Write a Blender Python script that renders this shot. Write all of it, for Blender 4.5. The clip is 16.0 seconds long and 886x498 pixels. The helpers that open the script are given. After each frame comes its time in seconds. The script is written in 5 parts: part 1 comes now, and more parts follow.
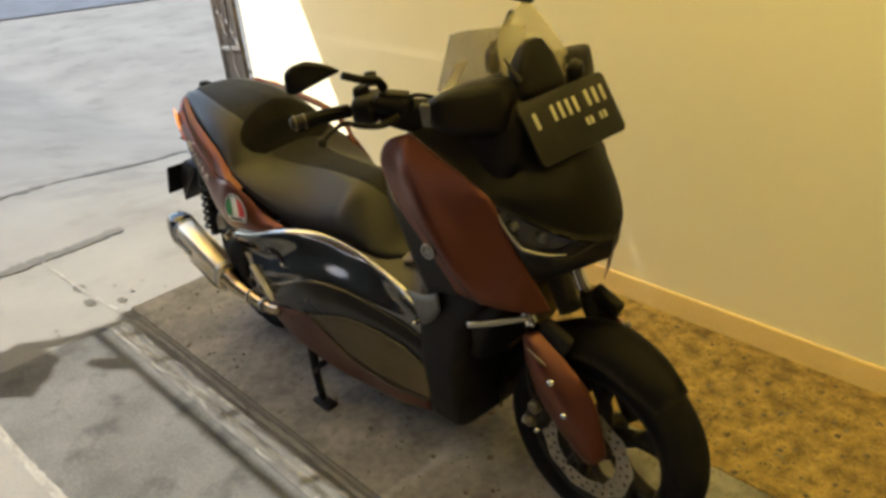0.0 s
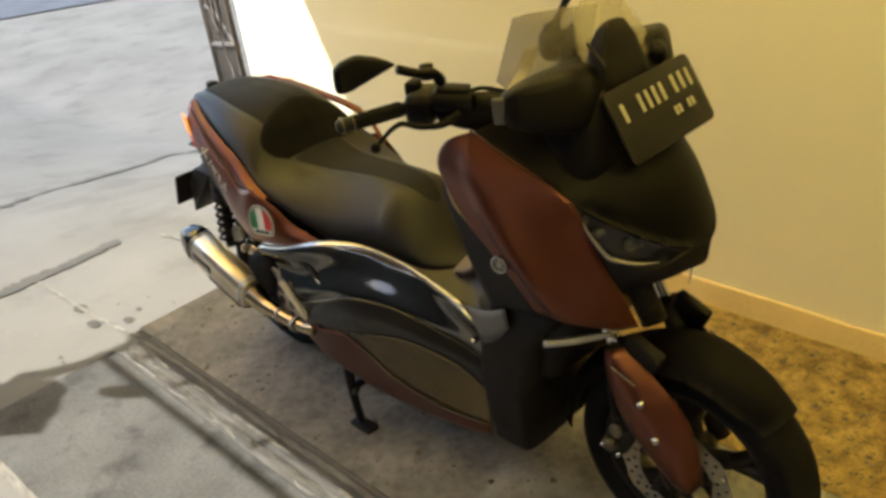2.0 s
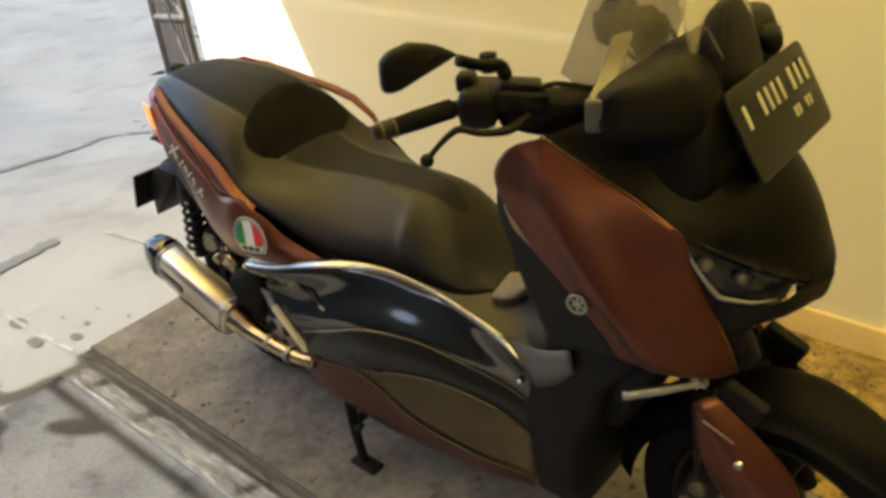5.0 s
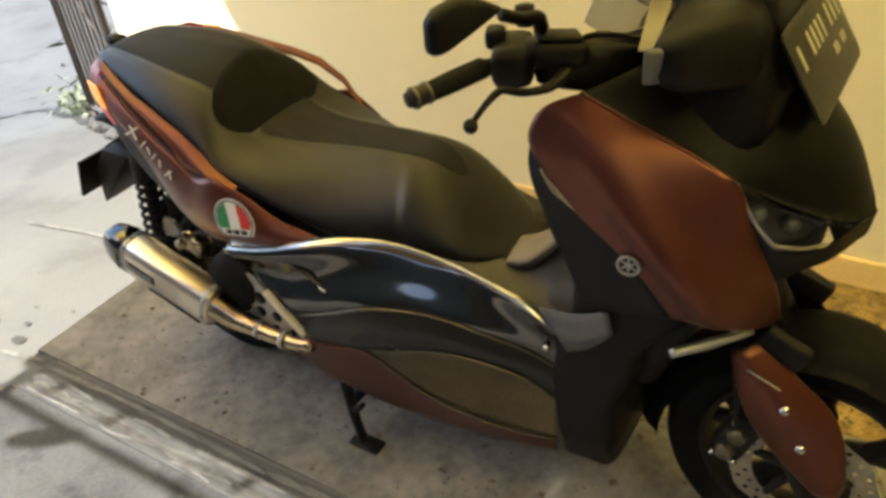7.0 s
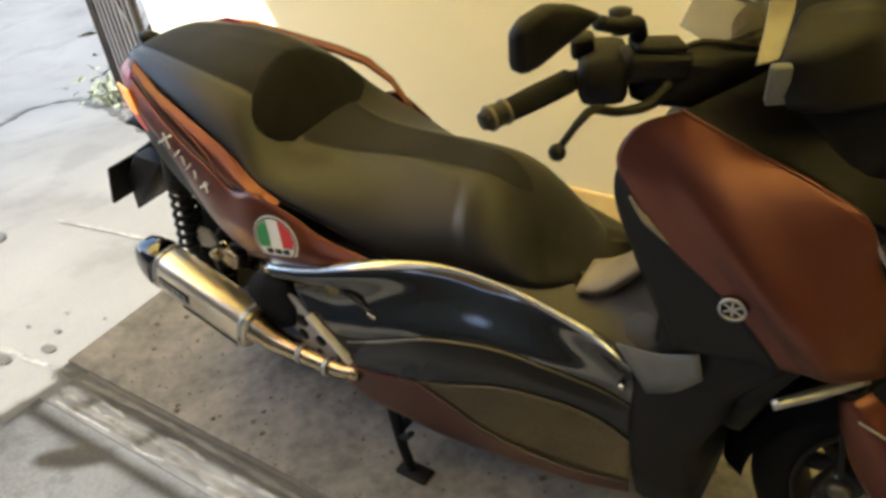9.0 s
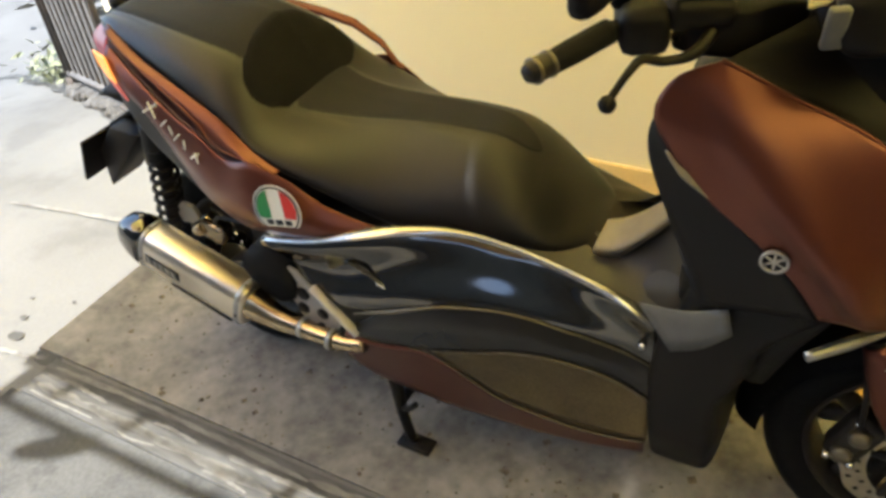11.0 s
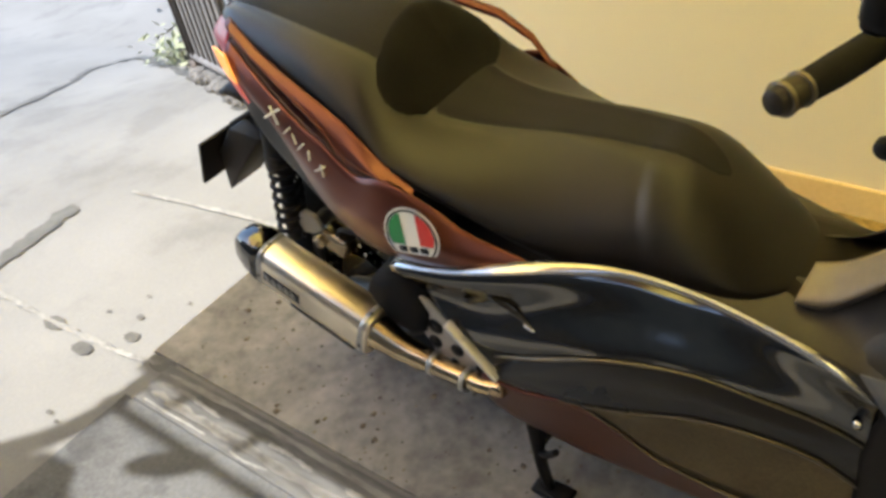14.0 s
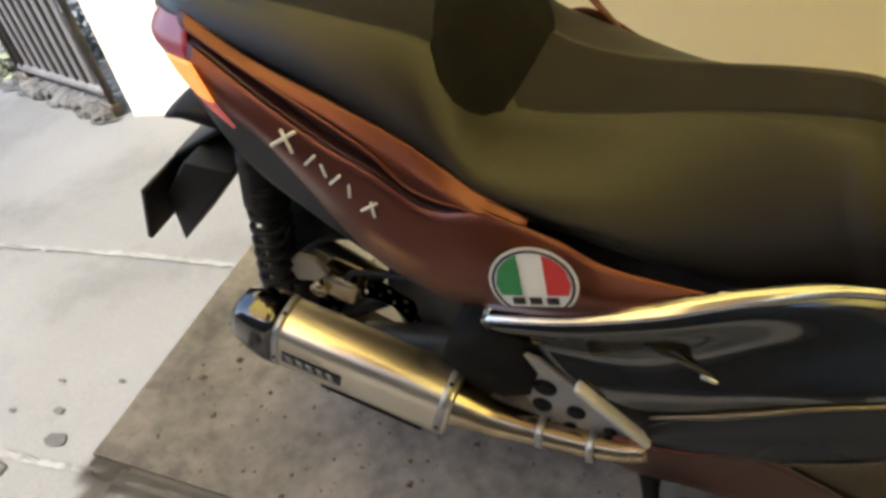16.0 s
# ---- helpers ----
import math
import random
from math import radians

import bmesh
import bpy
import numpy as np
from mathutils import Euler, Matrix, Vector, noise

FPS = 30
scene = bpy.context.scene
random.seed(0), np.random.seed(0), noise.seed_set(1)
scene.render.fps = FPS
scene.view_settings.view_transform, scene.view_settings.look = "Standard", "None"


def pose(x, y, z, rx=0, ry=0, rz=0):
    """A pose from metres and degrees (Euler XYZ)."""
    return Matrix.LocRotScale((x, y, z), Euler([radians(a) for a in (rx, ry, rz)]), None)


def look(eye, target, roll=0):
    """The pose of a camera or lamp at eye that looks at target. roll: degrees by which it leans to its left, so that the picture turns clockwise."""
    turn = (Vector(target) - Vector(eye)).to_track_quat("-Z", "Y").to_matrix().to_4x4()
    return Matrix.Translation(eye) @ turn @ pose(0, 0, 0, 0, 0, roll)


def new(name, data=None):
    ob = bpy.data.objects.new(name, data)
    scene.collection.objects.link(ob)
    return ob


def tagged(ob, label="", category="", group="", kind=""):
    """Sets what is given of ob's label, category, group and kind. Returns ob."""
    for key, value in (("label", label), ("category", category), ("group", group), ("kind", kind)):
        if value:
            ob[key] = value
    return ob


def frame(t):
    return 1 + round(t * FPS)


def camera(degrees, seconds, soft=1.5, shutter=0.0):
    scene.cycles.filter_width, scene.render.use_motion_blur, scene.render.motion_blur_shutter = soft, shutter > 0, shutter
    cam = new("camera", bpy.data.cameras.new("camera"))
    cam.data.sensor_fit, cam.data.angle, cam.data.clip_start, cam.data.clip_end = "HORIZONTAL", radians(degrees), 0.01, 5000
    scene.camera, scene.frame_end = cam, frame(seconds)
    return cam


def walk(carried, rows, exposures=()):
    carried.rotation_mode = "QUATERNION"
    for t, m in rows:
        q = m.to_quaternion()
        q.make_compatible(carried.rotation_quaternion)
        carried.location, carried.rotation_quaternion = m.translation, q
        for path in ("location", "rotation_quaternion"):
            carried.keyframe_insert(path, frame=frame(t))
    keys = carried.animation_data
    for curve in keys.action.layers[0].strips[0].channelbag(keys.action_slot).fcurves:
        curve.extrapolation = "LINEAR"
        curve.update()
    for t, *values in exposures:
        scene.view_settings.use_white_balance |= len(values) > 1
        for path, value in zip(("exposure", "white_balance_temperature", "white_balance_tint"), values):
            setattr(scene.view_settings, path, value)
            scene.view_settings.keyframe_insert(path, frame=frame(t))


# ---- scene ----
cam = camera(56.2, 16.0, soft=3.3)
PATH = [
    (0, (2.514, -1.315, 1.662), (1.167, -0.155, 0.746), -5.7),
    (0.5, (2.504, -1.301, 1.658), (1.155, -0.152, 0.73), -7.3),
    (1, (2.43, -1.288, 1.637), (1.084, -0.143, 0.7), -7.7),
    (1.5, (2.328, -1.286, 1.624), (0.995, -0.132, 0.679), -7.9),
    (2, (2.231, -1.296, 1.627), (0.922, -0.117, 0.681), -7.7),
    (2.5, (2.155, -1.303, 1.62), (0.875, -0.101, 0.662), -8.0),
    (3, (2.101, -1.314, 1.611), (0.851, -0.097, 0.634), -8.5),
    (3.5, (2.045, -1.297, 1.604), (0.826, -0.053, 0.62), -7.7),
    (4, (1.961, -1.232, 1.606), (0.771, 0.025, 0.604), -7.2),
    (4.5, (1.9, -1.189, 1.579), (0.695, 0.053, 0.576), -6.1),
    (7, (1.612, -1.247, 1.576), (0.653, 0.092, 0.442), -6.8),
    (7.5, (1.587, -1.23, 1.565), (0.625, 0.106, 0.429), -6.7),
    (8, (1.545, -1.193, 1.57), (0.584, 0.135, 0.424), -6.9),
    (8.5, (1.504, -1.166, 1.564), (0.486, 0.116, 0.415), -8.1),
    (9, (1.467, -1.135, 1.553), (0.46, 0.146, 0.393), -7.9),
    (11.5, (1.324, -1.184, 1.527), (0.484, 0.145, 0.291), -6.8),
    (12, (1.303, -1.174, 1.524), (0.489, 0.171, 0.288), -6.3),
    (12.5, (1.273, -1.161, 1.523), (0.483, 0.189, 0.275), -5.9),
    (13, (1.23, -1.135, 1.504), (0.458, 0.221, 0.252), -4.6),
    (13.5, (1.188, -1.075, 1.481), (0.301, 0.199, 0.22), -6.7),
    (14, (1.156, -1.024, 1.476), (0.082, 0.122, 0.238), -11.2),
    (14.5, (1.016, -0.977, 1.466), (0.011, 0.183, 0.185), -13.0),
    (15, (0.873, -0.938, 1.442), (-0.009, 0.256, 0.101), -15.3),
    (15.5, (0.765, -0.918, 1.399), (-0.029, 0.299, 0.025), -14.8),
    (16, (0.656, -0.902, 1.371), (-0.079, 0.372, 0.016), -12.1),
]
walk(cam, [(t, look(eye, target, roll)) for t, eye, target, roll in PATH], [(0, 1.74, 6650, 8), (3.5, 1.82, 6550, 8), (7, 2.05, 6250, 9), (9, 2.15, 6150, 9), (12, 2.36, 6100, 8), (13.5, 2.35, 6080, 9), (14.3, 2.05, 6100, 11), (16, 1.92, 6000, 12)])

# ---- world, sun, exposure ----
SUN_DIR = Vector((-0.42, -0.55, 1.0)).normalized()
world = bpy.data.worlds.new("sky")
scene.world = world
world.use_nodes = True
sky = world.node_tree.nodes.new("ShaderNodeTexSky")
sky.sky_type, sky.sun_disc = "NISHITA", False
sky.sun_elevation = math.asin(SUN_DIR.z)
sky.sun_rotation = math.atan2(SUN_DIR.x, SUN_DIR.y)
world.node_tree.links.new(sky.outputs[0], world.node_tree.nodes["Background"].inputs[0])
world.node_tree.nodes["Background"].inputs[1].default_value = 0.15
sun = new("sun", bpy.data.lights.new("sun", "SUN"))
sun.data.energy, sun.data.angle, sun.data.color = 3.5, radians(0.5), (1.0, 0.97, 0.92)
sun.matrix_world = look(SUN_DIR * 20, (0, 0, 0))


# ---- materials ----
def material(name, colour, rough=0.5, metal=0.0, second=None, scale=6.0, amount=0.5, grain=60.0, bump=0.0, coat=0.0, rough_var=0.1, spec=0.5, stretch=(1, 1, 1), stain=0.0, stain_scale=3.0):
    """A surface with a broad stain and a fine grain: colour to second by noise, roughness varied, optional relief."""
    m = bpy.data.materials.new(name)
    m.use_nodes = True
    n, l = m.node_tree.nodes, m.node_tree.links
    b = n["Principled BSDF"]
    b.inputs["Roughness"].default_value, b.inputs["Metallic"].default_value = rough, metal
    b.inputs["Coat Weight"].default_value, b.inputs["Coat Roughness"].default_value = coat, 0.06
    b.inputs["Specular IOR Level"].default_value = spec
    co = n.new("ShaderNodeTexCoord")
    broad, fine = n.new("ShaderNodeTexNoise"), n.new("ShaderNodeTexNoise")
    broad.inputs["Scale"].default_value, broad.inputs["Detail"].default_value = scale, 4
    fine.inputs["Scale"].default_value, fine.inputs["Detail"].default_value = grain, 6
    warp = n.new("ShaderNodeMapping")
    warp.inputs["Scale"].default_value = stretch
    l.new(co.outputs["Object"], warp.inputs[0])
    l.new(warp.outputs[0], broad.inputs["Vector"]), l.new(warp.outputs[0], fine.inputs["Vector"])
    add = n.new("ShaderNodeMath")
    add.operation, add.inputs[1].default_value = "MULTIPLY_ADD", 0.55
    l.new(fine.outputs[0], add.inputs[0]), l.new(broad.outputs[0], add.inputs[2])
    ramp = n.new("ShaderNodeMapRange")
    ramp.inputs[1].default_value, ramp.inputs[2].default_value, ramp.inputs[4].default_value = 0.55, 1.0, amount
    l.new(add.outputs[0], ramp.inputs[0])
    mix = n.new("ShaderNodeMix")
    mix.data_type = "RGBA"
    mix.inputs["A"].default_value = (*colour, 1)
    mix.inputs["B"].default_value = (*(second or [c * 0.7 for c in colour]), 1)
    l.new(ramp.outputs[0], mix.inputs["Factor"]), l.new(mix.outputs["Result"], b.inputs["Base Color"])
    if stain:
        spot, edge, dirt = n.new("ShaderNodeTexNoise"), n.new("ShaderNodeMapRange"), n.new("ShaderNodeMix")
        spot.inputs["Scale"].default_value, spot.inputs["Detail"].default_value, spot.inputs["Roughness"].default_value = stain_scale, 7, 0.62
        l.new(warp.outputs[0], spot.inputs["Vector"])
        edge.interpolation_type = "SMOOTHSTEP"
        edge.inputs[1].default_value, edge.inputs[2].default_value, edge.inputs[4].default_value = 0.50, 0.68, stain
        l.new(spot.outputs[0], edge.inputs[0])
        dirt.data_type = "RGBA"
        dirt.inputs["B"].default_value = (*[c * 0.32 for c in colour], 1)
        l.new(edge.outputs[0], dirt.inputs["Factor"]), l.new(mix.outputs["Result"], dirt.inputs["A"]), l.new(dirt.outputs["Result"], b.inputs["Base Color"])
    rr = n.new("ShaderNodeMapRange")
    rr.inputs[3].default_value, rr.inputs[4].default_value = max(0.02, rough - rough_var), min(1, rough + rough_var)
    l.new(broad.outputs[0], rr.inputs[0]), l.new(rr.outputs[0], b.inputs["Roughness"])
    if bump:
        bp = n.new("ShaderNodeBump")
        bp.inputs["Strength"].default_value, bp.inputs["Distance"].default_value = 0.5, bump
        l.new(fine.outputs[0], bp.inputs["Height"]), l.new(bp.outputs[0], b.inputs["Normal"])
    return m


def glow(name, colour, strength, base):
    m = material(name, base, 0.3, amount=0.1)
    b = m.node_tree.nodes["Principled BSDF"]
    b.inputs["Emission Color"].default_value, b.inputs["Emission Strength"].default_value = (*colour, 1), strength
    return m


def clear(name, colour, rough=0.05, alpha=0.3):
    """A thin tinted sheet: part see-through, part glossy."""
    m = material(name, colour, rough, amount=0.1)
    m.node_tree.nodes["Principled BSDF"].inputs["Alpha"].default_value = alpha
    return m


CONCRETE = material("weathered concrete", (0.146, 0.139, 0.127), 0.95, second=(0.100, 0.095, 0.086), scale=1.3, amount=0.7, grain=110, bump=0.0008, spec=0.1, stain=0.28, stain_scale=2.3)
FLOOR = material("bare carport concrete", (0.262, 0.240, 0.205), 0.9, second=(0.105, 0.098, 0.087), scale=4.5, amount=0.9, grain=34, bump=0.002, spec=0.2, stain=0.65, stain_scale=7.0)
SCREED = material("rough pebbled screed", (0.40, 0.27, 0.085), 0.85, second=(0.075, 0.046, 0.015), scale=16.0, amount=0.85, grain=120, bump=0.012, spec=0.3, stain=0.8, stain_scale=34.0)
SILL = material("pale cement", (0.195, 0.186, 0.168), 0.95, second=(0.105, 0.097, 0.084), scale=14, amount=0.9, grain=60, bump=0.002, spec=0.1, stretch=(0.6, 1.3, 1), stain=0.6, stain_scale=18.0)
SILLBED = material("streaked darker cement", (0.118, 0.113, 0.104), 0.95, second=(0.055, 0.052, 0.047), scale=12, amount=0.9, grain=50, bump=0.002, spec=0.1, stretch=(0.35, 1.8, 1), stain=0.6, stain_scale=9.0)
CRACK = material("damp grit in a joint", (0.060, 0.056, 0.046), 0.95, second=(0.028, 0.027, 0.022), scale=12, amount=0.7, bump=0.003)
WALL = material("cream emulsion wall paint", (0.90, 0.828, 0.60), 0.6, second=(0.87, 0.79, 0.55), scale=1.6, amount=0.5, grain=160, bump=0.0006, spec=0.3)
PLINTH = material("ochre gloss skirting paint", (0.74, 0.55, 0.24), 0.5, second=(0.60, 0.42, 0.16), scale=5, amount=0.7, grain=80, bump=0.001)
SOUTH_BLOCK = material("dull grey-brown reflection blocker", (0.16, 0.14, 0.115), 0.9, second=(0.10, 0.088, 0.072), scale=1.5, amount=0.7, grain=70, bump=0.002, spec=0.2, stain=0.4)
EAST_BLOCK = material("dark streaked reflection blocker", (0.09, 0.07, 0.05), 0.7, second=(0.025, 0.019, 0.013), scale=3, amount=0.7, grain=40, bump=0.002, spec=0.2, stretch=(1, 8, 0.6))
FAR_SURFACE = material("dark blue-grey surface", (0.05, 0.055, 0.065), 0.85, second=(0.03, 0.03, 0.035), scale=2, bump=0.004, grain=90)


def translucent(name, colour, reflect):
    """A thin plastic sheet that lets daylight glow through."""
    m = material(name, reflect, 0.5, scale=2, amount=0.3)
    n, l = m.node_tree.nodes, m.node_tree.links
    t, mix = n.new("ShaderNodeBsdfTranslucent"), n.new("ShaderNodeMixShader")
    t.inputs[0].default_value = (*colour, 1)
    mix.inputs[0].default_value = 0.93
    l.new(n["Principled BSDF"].outputs[0], mix.inputs[1]), l.new(t.outputs[0], mix.inputs[2]), l.new(mix.outputs[0], n["Material Output"].inputs[0])
    return m


ROOFING = translucent("cream tinted roof sheet", (0.97, 0.785, 0.48), (0.14, 0.12, 0.085))
DIMSHEET = translucent("unseen brown sheet added to dim overhead light", (0.36, 0.28, 0.185), (0.10, 0.085, 0.06))
SKYSHEET = translucent("unseen amber sheet added for its glow", (1.0, 0.87, 0.43), (0.5, 0.41, 0.15))
IRON = material("rusty black gate iron", (0.035, 0.033, 0.03), 0.6, metal=0.4, second=(0.14, 0.10, 0.07), scale=14, amount=0.7, bump=0.001)
LEAF = material("dry pale leaf", (0.15, 0.17, 0.085), 0.6, second=(0.22, 0.22, 0.12), scale=9, amount=0.9)
DRYLEAF = material("dry grey-brown leaf", (0.14, 0.125, 0.10), 0.7, second=(0.07, 0.065, 0.045), scale=9, amount=0.9)
BURGUNDY = material("satin burgundy paint", (0.112, 0.0335, 0.0185), 0.33, metal=0.58, second=(0.087, 0.0225, 0.0135), scale=4, amount=0.5, grain=300, rough_var=0.04, spec=0.5)
BURGUNDY_SHADE = material("burgundy darkened for recess shade", (0.035, 0.008, 0.006), 0.45, metal=0.1, scale=6)
BLACK = material("matt black plastic", (0.0080, 0.0069, 0.0057), 0.52, second=(0.0135, 0.0118, 0.0096), scale=9, amount=0.6, grain=220, bump=0.0004, spec=0.17)
COWL = material("dusty black cowl plastic", (0.0085, 0.0076, 0.006), 0.46, second=(0.014, 0.0125, 0.0098), scale=5, amount=0.6, grain=250, spec=0.18)
GLOSS = material("smoked chrome lacquer", (0.118, 0.112, 0.101), 0.11, metal=1.0, second=(0.075, 0.071, 0.063), scale=5, rough_var=0.04)
SEAT = material("grained black vinyl", (0.0062, 0.0050, 0.0042), 0.43, second=(0.0092, 0.0074, 0.0064), scale=5, amount=0.5, grain=380, bump=0.0004, spec=0.31)
INSERT = material("matt charcoal seat vinyl", (0.0108, 0.0102, 0.0112), 0.68, second=(0.0155, 0.0145, 0.0158), scale=7, amount=0.5, grain=300, bump=0.0005, spec=0.12)
LOWER = material("satin black lacquer", (0.010, 0.0090, 0.0075), 0.30, second=(0.015, 0.0135, 0.011), scale=6, amount=0.6, grain=260, spec=0.35)
SUEDE = material("matt black seat fabric", (0.005, 0.0048, 0.0045), 0.8, scale=9, grain=300, bump=0.0006, spec=0.1)
PANEL = material("brushed dark side plate", (0.150, 0.112, 0.054), 0.36, metal=0.4, second=(0.055, 0.042, 0.021), scale=5, amount=0.9, grain=180, spec=0.25)
RUBBER = material("tyre rubber", (0.006, 0.006, 0.0055), 0.8, second=(0.014, 0.0125, 0.0105), scale=12, amount=0.6, bump=0.001, spec=0.10)
CHROME = material("polished steel", (0.62, 0.60, 0.56), 0.16, metal=1.0, scale=20, rough_var=0.08)
CAST = material("pale cast aluminium", (0.30, 0.288, 0.265), 0.42, metal=0.25, second=(0.19, 0.18, 0.16), scale=18, amount=0.6)
PEG = material("worn silver paint", (0.52, 0.50, 0.47), 0.40, metal=0.2, second=(0.36, 0.34, 0.31), scale=20, amount=0.6)
JET = material("deep black plastic", (0.0042, 0.0036, 0.0029), 0.5, second=(0.0085, 0.0073, 0.0058), scale=9, amount=0.6, grain=220, bump=0.0004, spec=0.14)
TITANIUM = material("brushed titanium", (0.72, 0.645, 0.52), 0.34, metal=1.0, second=(0.56, 0.49, 0.38), scale=8, amount=0.5, grain=200)
SATIN = material("satin grey trim", (0.24, 0.215, 0.165), 0.4, second=(0.17, 0.15, 0.115), scale=9, amount=0.6)
BEVEL_SHEEN = material("bevel metal lightened for its reflection", (0.62, 0.60, 0.55), 0.20, metal=0.95, second=(0.36, 0.34, 0.30), scale=8, amount=0.6)
TUNNEL = material("dusty olive-grey plastic", (0.052, 0.046, 0.035), 0.42, second=(0.036, 0.032, 0.025), scale=8, amount=0.6, grain=200, spec=0.24)
TRIM = material("dull beige trim", (0.20, 0.165, 0.11), 0.40, second=(0.13, 0.105, 0.07), scale=9, amount=0.7, spec=0.4)
DISC = material("worn brake disc steel", (0.62, 0.59, 0.52), 0.42, metal=0.55, second=(0.36, 0.33, 0.28), scale=14, amount=0.7)
DULLRIM = material("dark bronze rim", (0.12, 0.10, 0.065), 0.35, metal=0.5, scale=9)
MATGREY = material("grey ribbed rubber mat", (0.105, 0.103, 0.097), 0.38, second=(0.075, 0.073, 0.068), scale=20, amount=0.6, spec=0.25)
STEEL = material("dull cast aluminium", (0.42, 0.41, 0.39), 0.42, metal=0.9, second=(0.25, 0.24, 0.22), scale=18, amount=0.6)
HOTPIPE = material("heat-stained steel", (0.55, 0.45, 0.28), 0.25, metal=1.0, second=(0.30, 0.20, 0.12), scale=12, amount=0.7)
DARKMETAL = material("dark oily metal", (0.018, 0.016, 0.013), 0.5, metal=0.3, second=(0.06, 0.05, 0.036), scale=16, amount=0.5, spec=0.2)
WHITE = material("white vinyl", (0.78, 0.78, 0.75), 0.4, amount=0.1)
GREEN = material("green vinyl", (0.02, 0.22, 0.06), 0.35, amount=0.1)
RED = material("red vinyl", (0.55, 0.02, 0.015), 0.35, amount=0.1)
INK = material("black print", (0.01, 0.01, 0.01), 0.4, amount=0.1)
PLATE = material("black number plate enamel", (0.008, 0.0075, 0.006), 0.35, second=(0.014, 0.013, 0.010), scale=20, spec=0.25)
PLATEINK = material("worn white plate paint", (0.40, 0.37, 0.28), 0.5, second=(0.22, 0.20, 0.15), scale=30)
REDLENS = glow("lit red tail lens", (1.0, 0.03, 0.10), 0.045, (0.075, 0.005, 0.014))
PINKLENS = glow("pink lamp lens", (1.0, 0.20, 0.16), 0.09, (0.32, 0.07, 0.06))
AMBER = glow("lit amber indicator", (1.0, 0.36, 0.07), 0.26, (0.75, 0.27, 0.08))
LAMPGLASS = clear("headlamp glass", (0.05, 0.05, 0.048), 0.05, 0.16)
EDGE = clear("beige clear plastic", (0.20, 0.165, 0.09), 0.2, 0.7)
SCREEN = clear("smoked windscreen", (0.36, 0.32, 0.23), 0.12, 0.46)
BOWL = material("silvered lamp bowl", (0.20, 0.205, 0.215), 0.25, metal=0.9, second=(0.05, 0.05, 0.052), scale=22, amount=0.9)
MIRROR = material("mirror glass", (0.85, 0.85, 0.85), 0.03, metal=1.0, amount=0.05, rough_var=0.01)


# ---- mesh helpers ----
def link(name, bm, mat, parent=None, label="", smooth=True):
    me = bpy.data.meshes.new(name)
    bmesh.ops.recalc_face_normals(bm, faces=bm.faces[:])
    bm.to_mesh(me)
    bm.free()
    for p in me.polygons:
        p.use_smooth = smooth
    me.materials.append(mat)
    ob = new(name, me)
    if parent:
        ob.parent = parent
        ob.matrix_parent_inverse = parent.matrix_world.inverted()
    if label:
        ob["label"] = label
    return ob


def part(name, bm, mat, parent, label="", smooth=True):
    return link(name, bm, mat, parent, label, smooth)


def spline(points, n):
    """n points along a smooth curve through the given ones."""
    p = np.array(points, float)
    if len(p) == 2:
        return p[0] + (p[1] - p[0]) * np.linspace(0, 1, n)[:, None]
    d = np.r_[0, np.cumsum(np.maximum(np.linalg.norm(np.diff(p, axis=0), axis=1), 1e-6) ** 0.5)]
    q = np.vstack([2 * p[0] - p[1], p, 2 * p[-1] - p[-2]])
    k = np.r_[2 * d[0] - d[1], d, 2 * d[-1] - d[-2]]
    out = []
    for s in np.linspace(0, d[-1], n):
        i = min(max(np.searchsorted(d, s, "right"), 1), len(d) - 1)
        t0, t1, t2, t3 = k[i - 1 : i + 3]
        p0, p1, p2, p3 = q[i - 1 : i + 3]
        m1 = (p2 - p0) / (t2 - t0) * (t2 - t1)
        m2 = (p3 - p1) / (t3 - t1) * (t2 - t1)
        u = (s - t1) / (t2 - t1)
        out.append((2 * u**3 - 3 * u**2 + 1) * p1 + (u**3 - 2 * u**2 + u) * m1 + (-2 * u**3 + 3 * u**2) * p2 + (u**3 - u**2) * m2)
    return np.array(out)


def mesh_grid(bm, grid, close=False):
    vs = [[bm.verts.new(p) for p in row] for row in grid]
    for a, b in zip(vs, vs[1:]):
        m = len(a)
        for i in range(m if close else m - 1):
            j = (i + 1) % m
            bm.faces.new((a[i], a[j], b[j], b[i]))
    return vs


def sheet(rows, nu=28, nv=10, thick=0.004, flip=False, far=1.0):
    """A smooth panel through rows of points, given a thickness inward. flip: its mirror image on the other side."""
    g = np.array([spline(r, nu) for r in rows])
    g = np.array([spline(g[:, i], nv) for i in range(nu)]).transpose(1, 0, 2)
    inner = g.copy()
    inner[:, :, 1] -= np.sign(g[:, :, 1].mean()) * thick
    if flip:
        g[:, :, 1] *= -far
        inner[:, :, 1] *= -far
    bm = bmesh.new()
    a, b = mesh_grid(bm, g), mesh_grid(bm, inner)
    rim = lambda v: v[0] + [r[-1] for r in v[1:-1]] + v[-1][::-1] + [r[0] for r in v[-2:0:-1]]
    ra, rb = rim(a), rim(b)
    for i in range(len(ra)):
        j = (i + 1) % len(ra)
        bm.faces.new((ra[i], ra[j], rb[j], rb[i]))
    return bm


def pair(name, rows, mat, parent, label="", **k):
    """A panel and its mirror image."""
    return [part(name, sheet(rows, flip=f, **k), mat, parent, label) for f in (False, True)]


